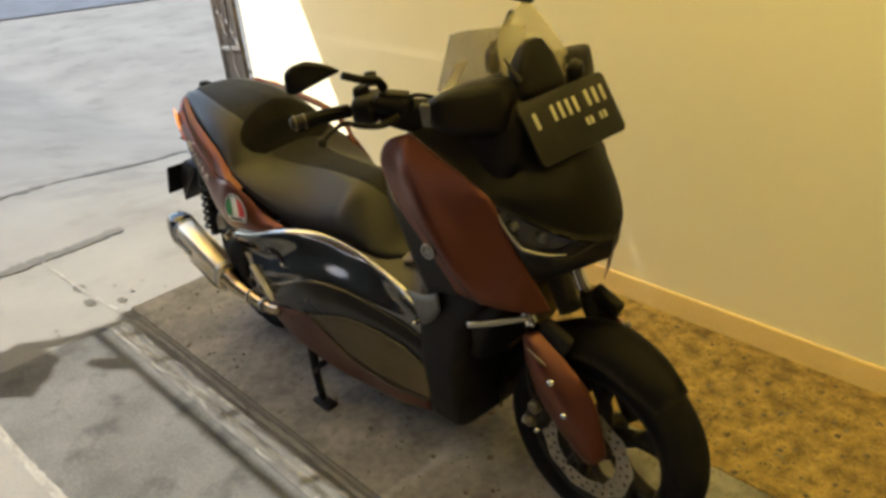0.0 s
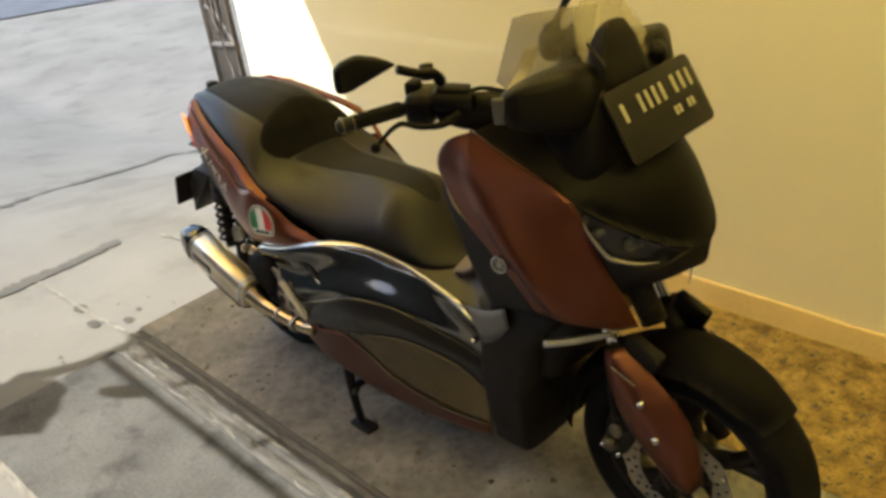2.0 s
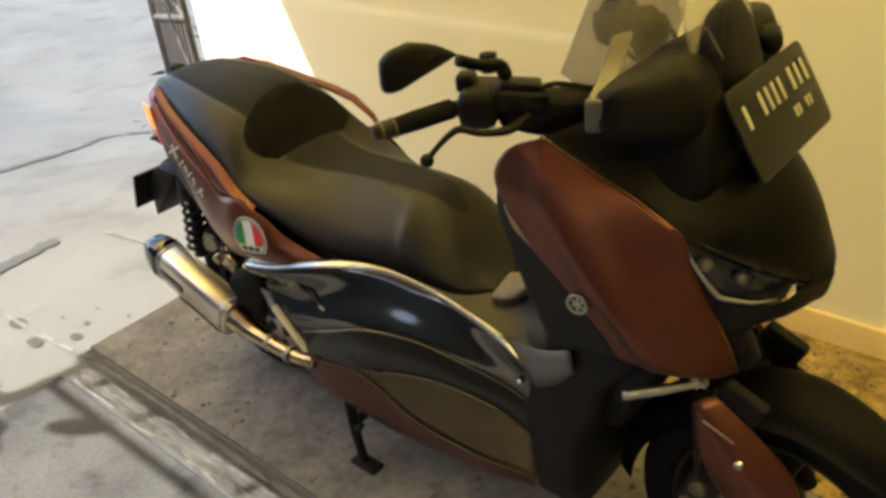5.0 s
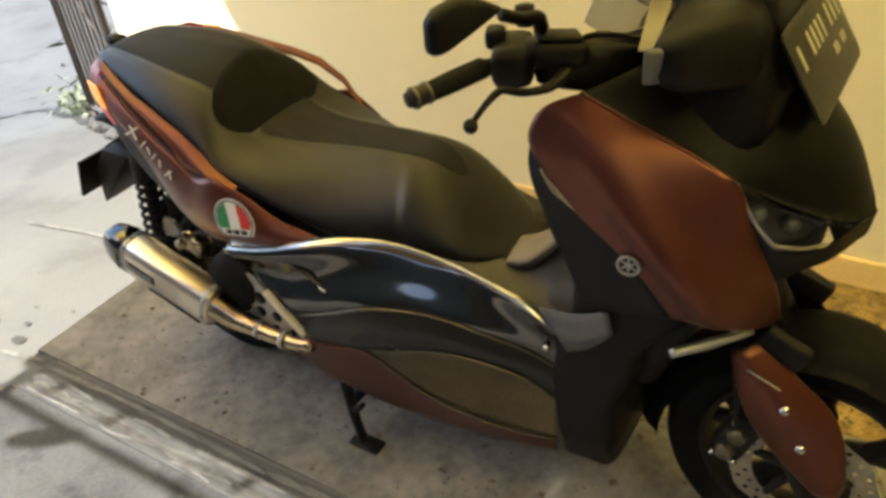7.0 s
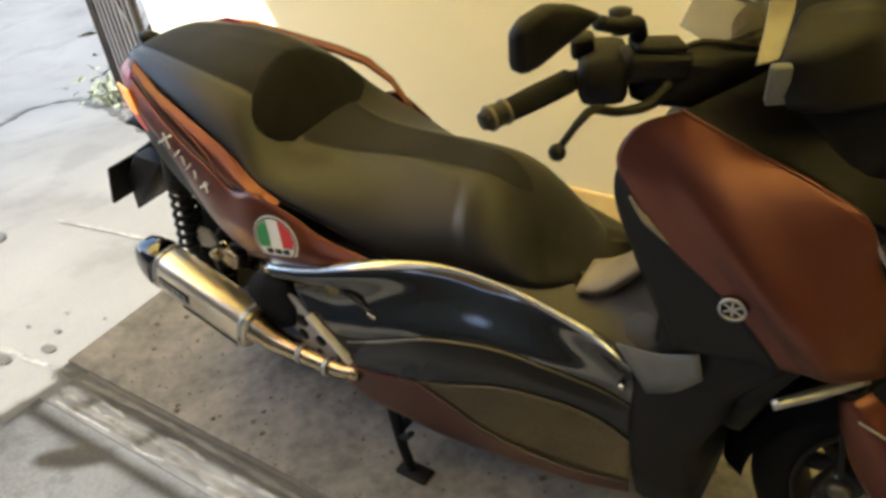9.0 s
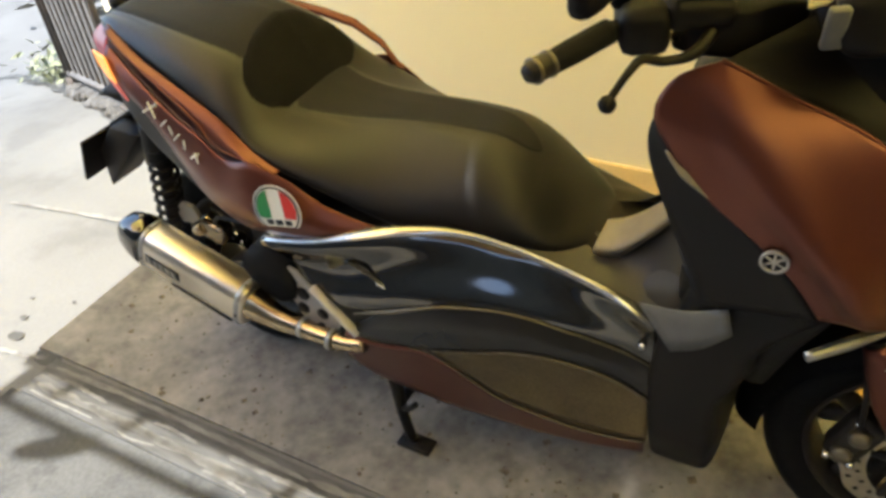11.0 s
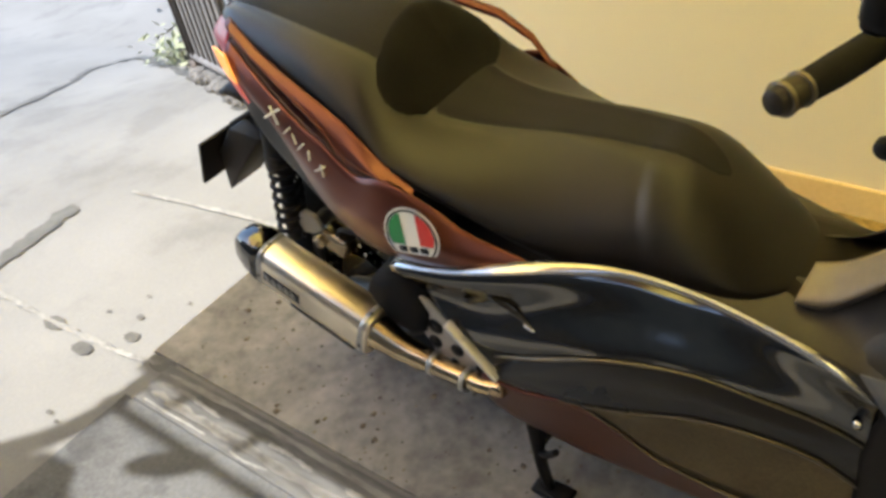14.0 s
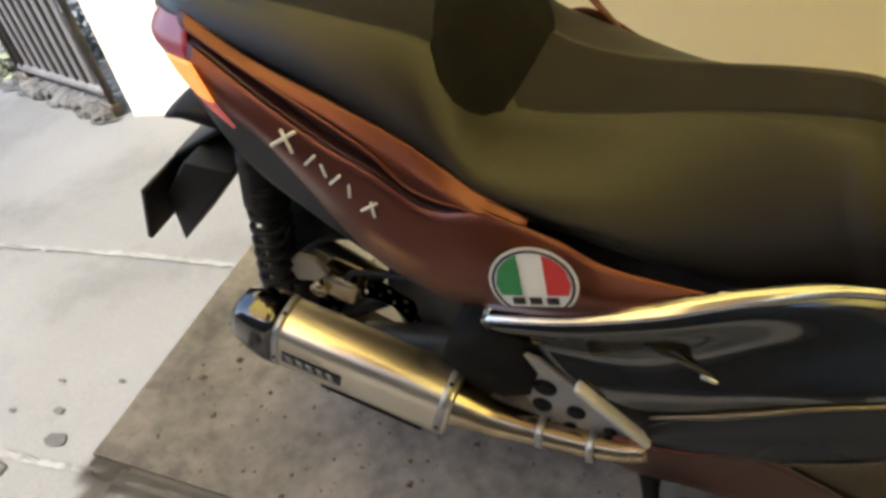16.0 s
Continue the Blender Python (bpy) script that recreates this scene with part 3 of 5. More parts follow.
swell = (0.006, 0.010, 0.012, 0.013, 0.015, 0.018, 0.016, 0.009, 0.001)
TAIL_MID = [tuple(a * 0.5 + b * 0.5 + np.array((0, -d, 0))) for a, b, d in zip(spline(TAIL_TOP, 9), spline(TAIL_LOW, 9), swell)]
pair("tail_panel", [TAIL_TOP, TAIL_MID, TAIL_LOW], BURGUNDY, scooter, "burgundy tail side panel tapering under the saddle", far=FAR, nu=60)
pair("tail_cladding", [[(x, y + 0.003, z + 0.003) for x, y, z in L0[:6]], [(-0.095, -0.170, 0.815), (-0.045, -0.190, 0.752), (0.0, -0.199, 0.705), (0.07, -0.214, 0.668), (0.13, -0.228, 0.640), (0.183, -0.241, 0.622)]], COWL, scooter, "dark grey plastic cladding under the tail panel", far=FAR, nu=24)

for s in (1,):
    part("trim_edge", tube([(x, s * (y - 0.002), z + 0.001) for x, y, z in R1], [0.001, 0.0022, 0.0022, 0.0022, 0.0015, 0.001], 8), BURGUNDY, scooter)

# under-tail
part("tail_core", loft([oval((x, 0, z), w, h, (0, 1, 0), (0, 0, 1), 20, 3) for x, z, w, h in ((-0.14, 0.885, 0.10, 0.025), (-0.08, 0.87, 0.135, 0.035), (0.03, 0.835, 0.165, 0.05), (0.15, 0.79, 0.195, 0.055), (0.32, 0.72, 0.215, 0.06))]), BLACK, scooter)
part("under_tail", loft([oval((x, 0, z), w, h, (0, 1, 0), (0, 0, 1), 20, 3) for x, z, w, h in ((-0.22, 0.86, 0.05, 0.035), (-0.12, 0.83, 0.12, 0.06), (0.0, 0.78, 0.16, 0.08), (0.15, 0.72, 0.19, 0.09), (0.35, 0.64, 0.20, 0.07))]), BLACK, scooter)
pair("tail_lamp", [[(-0.215, -0.03, 0.890), (-0.16, -0.10, 0.900), (-0.085, -0.142, 0.912)], [(-0.225, -0.03, 0.872), (-0.175, -0.12, 0.876), (-0.075, -0.172, 0.886)], [(-0.215, -0.03, 0.85), (-0.165, -0.12, 0.845), (-0.070, -0.178, 0.850)]], REDLENS, scooter, "glowing red tail lamp", nu=14)
pair("indicator", [[(-0.094, -0.190, 0.888), (-0.050, -0.202, 0.884)], [(-0.076, -0.198, 0.862), (-0.036, -0.209, 0.857)], [(-0.052, -0.206, 0.840), (-0.028, -0.211, 0.834)]], AMBER, scooter, "glowing amber indicator", nu=10)
pair("indicator_tip", [[(-0.052, -0.206, 0.839), (-0.028, -0.211, 0.833)], [(-0.036, -0.2095, 0.822), (-0.018, -0.2125, 0.818)], [(-0.010, -0.214, 0.802), (-0.006, -0.2145, 0.800)]], PINKLENS, scooter, "pink clear tip of the tail lamp", nu=6)
part("rear_plate", box((0.010, 0.185, 0.115), (-0.270, -0.105, 0.588), (0, 20, 0), 0.003), BLACK, scooter, "black plate hung under the tail")
part("plate_bracket", box((0.20, 0.10, 0.012), (-0.165, -0.06, 0.690), (0, -30, 0), 0.004), BLACK, scooter)
part("hugger", moved(prism([(-0.265, 0.495), (-0.10, 0.665), (-0.19, 0.672), (-0.255, 0.60)], 0.10, 0.004), pose(0, -0.105, 0)), BLACK, scooter, "black pointed rear mudguard")
part("under_lamp", loft([oval((x, -0.10, z), 0.05, h, (0, 1, 0), (0, 0, 1), 12, 2.5) for x, z, h in ((-0.19, 0.752, 0.008), (-0.165, 0.758, 0.016), (-0.06, 0.745, 0.03))]), BLACK, scooter)
part("grab_rail", loft([oval((x, y, z), a, b, (0, 1, 0), (-0.35, 0, 1), 14, 2.5) for x, y, z, a, b in ((-0.18, 0.180, 0.876, 0.006, 0.004), (-0.15, 0.186, 0.879, 0.011, 0.006), (-0.08, 0.190, 0.878, 0.013, 0.007), (0.02, 0.193, 0.868, 0.014, 0.008), (0.20, 0.195, 0.846, 0.013, 0.009), (0.28, 0.193, 0.831, 0.012, 0.009), (0.35, 0.188, 0.796, 0.009, 0.008), (0.40, 0.178, 0.745, 0.007, 0.007))]), BURGUNDY, scooter, "burgundy pillion grab rail")

# engine side covers
A = [(0.328, -0.258, 0.592), (0.50, -0.262, 0.640), (0.596, -0.250, 0.672), (0.72, -0.210, 0.676), (0.841, -0.182, 0.646), (0.934, -0.180, 0.624), (1.03, -0.180, 0.599), (1.085, -0.174, 0.560)]
B = [(0.46, -0.296, 0.515), (0.53, -0.298, 0.50), (0.631, -0.296, 0.525), (0.74, -0.285, 0.566), (0.85, -0.250, 0.560), (0.94, -0.222, 0.529), (1.030, -0.192, 0.490), (1.090, -0.178, 0.455)]
off = lambda k, d: [tuple(a * (1 - k) + b * k + np.array((0, o, h))) for a, b, o, h in zip(spline(A, 9), spline(B, 9), d[0], d[1])]
BEVEL = off(0.0, ((-0.011, -0.012, -0.011, -0.009, -0.005, -0.003, -0.003, -0.007, -0.008), (0.001,) * 9))
RIDGE = off(0.0, ((-0.022, -0.024, -0.022, -0.018, -0.010, -0.006, -0.006, -0.014, -0.016), (-0.004, -0.004, -0.005, -0.006, -0.006, -0.006, -0.006, -0.006, -0.004)))
UNDER = off(0.10, ((-0.022, -0.025, -0.023, -0.019, -0.012, -0.008, -0.008, -0.013, -0.013), (-0.006,) * 9))
WAIST = off(0.48, ((0.002, 0.003, 0.003, 0.001, -0.003, -0.004, -0.004, -0.004, -0.003), (0.0,) * 9))
BULGE = off(0.82, ((-0.001, -0.002, -0.004, -0.006, -0.007, -0.006, -0.005, -0.004, -0.003), (0.0,) * 9))
cover = part("side_cover", sheet([RIDGE, UNDER, WAIST, BULGE, B], 56, 40), GLOSS, scooter, "smoked chrome side cover with a bright upper bevel")
# bevel metal is lighter than the flank's, to carry the reflection along this edge
part("cover_bevel", sheet([A, BEVEL, RIDGE], 56, 8), BEVEL_SHEEN, cover, "flat bevel along the side cover's top, lightened for its reflection")
for s in (1,):
    # bronze bead on the lip, in a lighter tone for the highlight running there
    part("cover_lip_highlight", tube([(x, s * (y - 0.003), z) for x, y, z in [(0.545, -0.298, 0.492)] + B[2:]], [0.002, 0.0045, 0.003, 0.002, 0.002, 0.002, 0.001], 8), DULLRIM, cover)
    part("cover_notch", loft([oval((x, s * -0.2805, z), a, 0.004, (0.9, 0, -0.3), (0, 1, 0), 12, 3) for x, z, a in ((0.540, 0.602, 0.008), (0.560, 0.597, 0.018), (0.592, 0.582, 0.018), (0.612, 0.572, 0.008))]), INK, cover)
    part("notch_tip", moved(box((0.022, 0.004, 0.007), bevel=0.002), pose(0.609, s * -0.2845, 0.569, 0, 20, 0)), CHROME, cover, "small bright notch tip")
part("cover_bolt", moved(lathe([(0.0005, -0.004), (0.006, -0.003), (0.007, 0.003)], 12), pose(1.066, -0.190, 0.510, 0, 0, 20)), CHROME, cover, "small bright bolt")
C = [(0.52, -0.296, 0.425), (0.60, -0.300, 0.44), (0.70, -0.298, 0.455), (0.78, -0.283, 0.468), (0.86, -0.258, 0.476), (0.945, -0.235, 0.466), (1.025, -0.205, 0.428), (1.085, -0.183, 0.375)]
B2 = [(0.52, -0.292, 0.445)] + [(x, y + 0.004, z - 0.003) for x, y, z in B[2:]]
part("lower_cover", sheet([B2, [tuple(a * 0.5 + b * 0.5 + np.array((0, -0.006, 0))) for a, b in zip(spline(B2, 9), spline(C, 9))], C], nu=40), LOWER, scooter, "satin black lower cover below the side cover")
D = [(0.692, -0.275, 0.425), (0.748, -0.258, 0.374), (0.812, -0.245, 0.325), (0.93, -0.220, 0.282), (1.0, -0.205, 0.270), (1.082, -0.184, 0.264)]
C2 = [(x, y + 0.005, z - 0.004) for x, y, z in C[2:]]
part("side_plate", sheet([C2, [tuple(a * 0.5 + b * 0.5 + np.array((0, 0.004, 0))) for a, b in zip(spline(C2, 9), spline(D, 9))], D], nu=30), PANEL, scooter, "olive-brown brushed side plate")
part("side_plate_rim", tube([tuple(np.add(p, (0, -0.004, 0))) for p in [(0.66, -0.295, 0.446)] + D], 0.0022), DULLRIM, scooter, "thin dark bronze rim of the side plate")
part("lower_cover_rim", tube([tuple(np.add(p, (0, -0.003, 0))) for p in C[2:]], [0.001, 0.0015, 0.002, 0.003, 0.004, 0.002], 8), DULLRIM, scooter)
G0 = [(0.50, -0.290, 0.415), (0.58, -0.294, 0.42), (0.66, -0.288, 0.436), (0.692, -0.276, 0.421), (0.748, -0.259, 0.371), (0.812, -0.246, 0.322), (0.93, -0.221, 0.279), (1.0, -0.206, 0.267), (1.080, -0.185, 0.261)]
G1 = [(0.44, -0.245, 0.305), (0.50, -0.232, 0.246), (0.58, -0.218, 0.218), (0.66, -0.21, 0.200), (0.76, -0.20, 0.192), (0.86, -0.196, 0.196), (0.98, -0.188, 0.206), (1.075, -0.174, 0.216)]
part("belly_fairing", sheet([G0, G1], nu=40), BURGUNDY, scooter, "burgundy lower fairing strip")
part("left_cover", sheet([[(0.35, 0.21, 0.58), (0.75, 0.15, 0.58), (1.09, 0.15, 0.50)], [(0.35, 0.25, 0.40), (0.75, 0.23, 0.40), (1.09, 0.17, 0.40)], [(0.45, 0.22, 0.22), (0.75, 0.20, 0.18), (1.09, 0.18, 0.22)]]), GLOSS, scooter)
part("engine_block", loft([oval((x, 0, z), w, h, (0, 1, 0), (0, 0, 1), 24, 3.5) for x, z, w, h in ((0.05, 0.36, 0.05, 0.10), (0.20, 0.40, 0.14, 0.14), (0.42, 0.42, 0.19, 0.20), (0.7, 0.42, 0.17, 0.22), (1.05, 0.42, 0.16, 0.20))]), DARKMETAL, scooter)

# floor and leg shield
part("floor_tunnel", loft([oval((x, 0, z), w, h, (0, 1, 0), (0, 0, 1), 28, 3) for x, z, w, h in ((0.80, 0.50, 0.15, 0.12), (0.93, 0.50, 0.15, 0.105), (1.02, 0.51, 0.155, 0.10), (1.10, 0.54, 0.17, 0.13), (1.18, 0.60, 0.19, 0.22))]), TUNNEL, scooter, "olive-grey plastic step-through tunnel")
STEP_OUT = [(0.80, -0.190, 0.640), (0.90, -0.176, 0.614), (1.00, -0.172, 0.586), (1.08, -0.176, 0.568), (1.14, -0.196, 0.578), (1.19, -0.212, 0.625)]
STEP_MID = [(0.80, -0.120, 0.648), (0.90, -0.118, 0.618), (1.00, -0.118, 0.604), (1.07, -0.128, 0.618), (1.12, -0.150, 0.660), (1.155, -0.180, 0.72)]
STEP_TOP = [(0.80, -0.06, 0.650), (0.90, -0.06, 0.624), (0.98, -0.07, 0.634), (1.04, -0.08, 0.678), (1.085, -0.10, 0.73), (1.115, -0.14, 0.80)]
for f in (False, True):
    part("footboard", sheet([STEP_OUT, STEP_MID, STEP_TOP], 30, 14, 0.005, f, FAR), TUNNEL, scooter, "dusty olive-grey step-through moulding")
pair("footboard_mat", [[(1.055, -0.192, 0.606), (1.13, -0.205, 0.625), (1.197, -0.214, 0.660)], [(1.116, -0.206, 0.534), (1.165, -0.216, 0.568), (1.209, -0.222, 0.618)]], MATGREY, scooter, "grey rubber footboard mat", nu=10, nv=4)
part("lower_nose", loft([oval((x, 0, z), a, w, (1, 0, 0), (0, 1, 0), 36, 7) for x, z, a, w in ((1.140, 0.214, 0.050, 0.150), (1.140, 0.230, 0.062, 0.178), (1.138, 0.30, 0.066, 0.188), (1.136, 0.40, 0.068, 0.194), (1.138, 0.43, 0.072, 0.196), (1.160, 0.505, 0.086, 0.198), (1.166, 0.55, 0.084, 0.200), (1.195, 0.60, 0.085, 0.202), (1.23, 0.66, 0.11, 0.202), (1.20, 0.72, 0.10, 0.198))]), BLACK, scooter, "matt black lower nose guard")
pair("leg_shield", [[(1.10, -0.200, 1.005), (1.065, -0.212, 0.96), (1.064, -0.222, 0.913), (1.088, -0.225, 0.844), (1.12, -0.222, 0.76), (1.16, -0.215, 0.66)], [(1.11, -0.218, 1.005), (1.085, -0.232, 0.965), (1.115, -0.243, 0.915), (1.185, -0.252, 0.862), (1.262, -0.259, 0.80), (1.315, -0.245, 0.71)]], BLACK, scooter, "black inner leg shield")
part("inner_shield", loft([oval((x, 0, z), a, w, (1, 0, 0), (0, 1, 0), 28, 3.5) for x, z, a, w in ((1.18, 0.62, 0.09, 0.19), (1.20, 0.75, 0.09, 0.20), (1.20, 0.88, 0.11, 0.205), (1.20, 0.98, 0.12, 0.19), (1.22, 1.03, 0.10, 0.16))]), BLACK, scooter)
part("tunnel_trim", sheet([[(0.948, -0.10, 0.606), (0.985, -0.10, 0.612), (1.036, -0.10, 0.662), (1.078, -0.10, 0.715)], [(0.945, -0.112, 0.625), (0.99, -0.112, 0.640), (1.036, -0.108, 0.684), (1.078, -0.104, 0.735)], [(0.951, -0.06, 0.652), (0.989, -0.06, 0.668), (1.034, -0.06, 0.705), (1.07, -0.06, 0.75)]], thick=0.01), TRIM, scooter, "dull beige tunnel trim")

# front fairing
P_TOP = [(1.147, -0.205, 1.052), (1.238, -0.205, 1.014), (1.317, -0.202, 0.982), (1.382, -0.196, 0.942)]
P_IN = [(1.147, -0.205, 1.052), (1.094, -0.226, 1.030), (1.072, -0.236, 0.985), (1.094, -0.242, 0.939), (1.155, -0.257, 0.881), (1.224, -0.267, 0.836), (1.277, -0.268, 0.788), (1.319, -0.256, 0.722)]
P_RIDGE = [(1.147, -0.205, 1.052), (1.180, -0.247, 1.000), (1.228, -0.270, 0.945), (1.283, -0.283, 0.880), (1.332, -0.281, 0.815), (1.364, -0.264, 0.755), (1.383, -0.237, 0.708)]
P_MID = [(1.147, -0.205, 1.052), (1.238, -0.225, 0.998), (1.298, -0.240, 0.939), (1.350, -0.240, 0.87), (1.390, -0.224, 0.79), (1.420, -0.190, 0.71), (1.433, -0.155, 0.665)]
P_FRONT = P_TOP + [(1.405, -0.182, 0.87), (1.43, -0.165, 0.80), (1.447, -0.135, 0.73), (1.455, -0.10, 0.65)]
P_FLANK = [tuple(a * 0.5 + b * 0.5 + np.array((0, 0.001, 0))) for a, b in zip(spline(P_IN, 9), spline(P_RIDGE, 9))]
for f in (False, True):
    part("front_fairing", sheet([P_IN, P_FLANK, P_RIDGE, P_MID, P_FRONT], 44, 30, 0.004, f), BURGUNDY, scooter, "burgundy front side fairing with a raised crease")
    part("fairing_bead", tube([(x - 0.002, y * (-1 if f else 1), z + 0.001) for x, y, z in P_TOP], 0.0028, 8), BURGUNDY, scooter)
for s in (-1, 1):
    badge = part("fairing_badge", moved(lathe([(0.015, -0.003), (0.019, -0.003), (0.019, 0.003), (0.015, 0.003)], 28, close=True), pose(1.254, s * 0.2755, 0.818, 0, 0, s * -4) @ Matrix.Diagonal((1, 1, 0.95, 1))), STEEL, scooter, "round silver badge")
    part("badge_spoke", moved(join(*[box((0.004, 0.003, 0.028), (0, 0, 0), (0, 60 * q, 0), 0.001) for q in range(3)]), pose(1.254, s * 0.2755, 0.818, 0, 0, s * -4)), STEEL, badge)
    part("badge_back", moved(lathe([(0.0005, 0.002), (0.016, 0.002), (0.016, 0.004), (0.0005, 0.004)], 24), pose(1.254, s * 0.2755, 0.818, 0, 0, 0 if s < 0 else 180)), INK, badge)

# beige sliver added where the shield's tip catches a highlight
part("shield_highlight", tube([(1.092, -0.237, 0.930), (1.120, -0.247, 0.908), (1.158, -0.256, 0.882)], [0.002, 0.007, 0.002], 8), TRIM, scooter, "pale sliver standing in for the leg shield's highlight")

# cowl and headlights
W_TOP = [(1.150, -0.203, 1.054), (1.238, -0.203, 1.016), (1.317, -0.200, 0.984), (1.358, -0.197, 0.962), (1.384, -0.190, 0.940)]


def cowl_rows():
    rows = []
    for k in np.linspace(0, 1, 9):
        side = 1 - 2 * k
        c = 1 - side**2
        rows.append([(x + c * dx, y * side, z + c * dz) for (x, y, z), dx, dz in zip(W_TOP, (0.13, 0.142, 0.145, 0.154, 0.164), (0.055, 0.035, 0.003, -0.045, -0.112))])
    return rows


def cowl():
    bm = bmesh.new()
    g = np.array([spline(r, 16) for r in cowl_rows()])
    g = np.array([spline(g[:, i], 30) for i in range(16)]).transpose(1, 0, 2)
    mesh_grid(bm, g)
    bmesh.ops.solidify(bm, geom=bm.faces[:], thickness=0.006)
    return bm


part("front_cowl", cowl(), COWL, scooter, "dusty black front cowl")
HL = [(1.382, -0.186, 0.938), (1.428, -0.152, 0.898), (1.478, -0.106, 0.858), (1.525, -0.055, 0.826)]
HM = [(1.387, -0.190, 0.915), (1.428, -0.166, 0.866), (1.472, -0.122, 0.832), (1.518, -0.068, 0.822)]
HB = [(1.391, -0.188, 0.890), (1.430, -0.167, 0.837), (1.462, -0.138, 0.815), (1.504, -0.092, 0.807)]
pair("headlight", [HL, HM, HB], LAMPGLASS, scooter, "clear headlight with chrome brow", nu=20, thick=0.003)
back = lambda rows, d: [[(x - d, y * 0.93, z) for x, y, z in r] for r in rows]
pair("headlight_bowl", back([HL, HM, HB], 0.03), BOWL, scooter, nu=12)
for s in (-1, 1):
    part("headlight_brow", tube([(x, y * -s, z) for x, y, z in ((1.384, -0.190, 0.932), (1.404, -0.184, 0.888), (1.434, -0.168, 0.839), (1.446, -0.158, 0.830), (1.475, -0.126, 0.816), (1.500, -0.094, 0.812))], [0.0015, 0.003, 0.004, 0.004, 0.003, 0.0015]), STEEL, scooter, "chrome headlight brow")
    part("headlight_strip", tube([(1.440, s * 0.140, 0.882), (1.485, s * 0.098, 0.850), (1.524, s * 0.058, 0.828)], [0.0015, 0.003, 0.002], 8), BOWL, scooter, "silver strip inside the headlight")
    for q in ((1.412, 0.158, 0.878), (1.455, 0.118, 0.846)):
        part("headlight_lens", moved(lathe([(0.001, -0.004), (0.007, -0.003), (0.011, 0.0), (0.012, 0.012), (0.001, 0.012)], 20), pose(q[0], s * q[1], q[2], 0, 0, 60 if s < 0 else 120)), STEEL, scooter, "grey projector lens")
pair("nose", [[(1.400, -0.182, 0.880), (1.433, -0.165, 0.834), (1.465, -0.137, 0.813), (1.505, -0.091, 0.807), (1.529, -0.055, 0.826), (1.552, 0.0, 0.830)], [(1.43, -0.160, 0.80), (1.462, -0.132, 0.778), (1.505, -0.08, 0.772), (1.540, 0.0, 0.778)], [(1.435, -0.135, 0.735), (1.455, -0.10, 0.738), (1.48, -0.06, 0.748), (1.50, 0.0, 0.76)]], BLACK, scooter, "matt black nose under the headlights")
part("nose_centre", loft([oval((x, 0, z), a, w, (1, 0, 0), (0, 1, 0), 20, 3) for x, z, a, w in ((1.37, 0.70, 0.05, 0.06), (1.40, 0.76, 0.085, 0.10), (1.42, 0.84, 0.07, 0.09), (1.40, 0.90, 0.05, 0.08))]), BLACK, scooter)

# dash, screen and number plate
part("dash_pod", loft([oval((x, 0, z), a, w, (1, 0, 0.30), (0, 1, 0), 28, 4.5) for x, z, a, w in ((1.26, 0.93, 0.15, 0.175), (1.275, 0.99, 0.135, 0.165), (1.300, 1.05, 0.105, 0.15), (1.30, 1.11, 0.082, 0.135), (1.29, 1.15, 0.058, 0.112), (1.285, 1.165, 0.04, 0.09))]), JET, scooter, "black dash pod")
hood = part("gauge_hood", loft([oval((x, -0.012, z), a, w, (1, 0, 0.55), (0, 1, 0), 24, 5) for x, z, a, w in ((1.350, 1.09, 0.042, 0.085), (1.346, 1.14, 0.036, 0.075), (1.343, 1.19, 0.028, 0.054), (1.342, 1.228, 0.016, 0.030), (1.342, 1.238, 0.006, 0.014))]), JET, scooter, "dark gauge hood behind the number plate")
# paler tube carries the light caught by the hood's near side
part("hood_edge_glint", tube([(1.372, -0.030, 1.118), (1.368, -0.075, 1.172), (1.360, -0.108, 1.222)], [0.003, 0.006, 0.003], 8), TUNNEL, hood, "pale tube standing in for the gauge hood's lit edge")
part("plate_mount", box((0.03, 0.16, 0.07), (1.392, 0.0, 1.065), (0, -30, 0), 0.008), JET, scooter)
part("side_horn", moved(lathe([(0.001, -0.02), (0.014, -0.02), (0.020, -0.012), (0.021, 0.016), (0.001, 0.018)], 7), pose(1.375, 0.098, 1.150, 20, 15, 40)), JET, scooter)
part("pod_screw", moved(lathe([(0.0005, -0.004), (0.006, -0.003), (0.007, 0.003)], 12), pose(1.345, -0.120, 1.158, 0, 0, 20)), CHROME, scooter, "bright cap screw")
part("windscreen", sheet([[(1.345, -0.075, 1.12), (1.315, -0.075, 1.20), (1.285, -0.045, 1.255)], [(1.375, -0.02, 1.13), (1.335, -0.02, 1.22), (1.29, 0.01, 1.295)], [(1.38, 0.05, 1.13), (1.34, 0.05, 1.215), (1.295, 0.045, 1.30)], [(1.365, 0.12, 1.12), (1.335, 0.115, 1.19), (1.305, 0.09, 1.25)]], thick=0.003, nv=20), SCREEN, scooter, "smoked plastic windscreen")
part("wind_deflector", sheet([[(1.140, -0.05, 1.235), (1.175, -0.045, 1.245), (1.22, -0.02, 1.25), (1.25, 0.08, 1.24)], [(1.108, -0.05, 1.16), (1.15, -0.05, 1.155), (1.20, -0.03, 1.15), (1.23, 0.08, 1.15)], [(1.082, -0.05, 1.098), (1.125, -0.05, 1.078), (1.175, -0.04, 1.066), (1.21, 0.08, 1.07)]], thick=0.003), SCREEN, scooter, "smoked plastic deflector behind the dash")
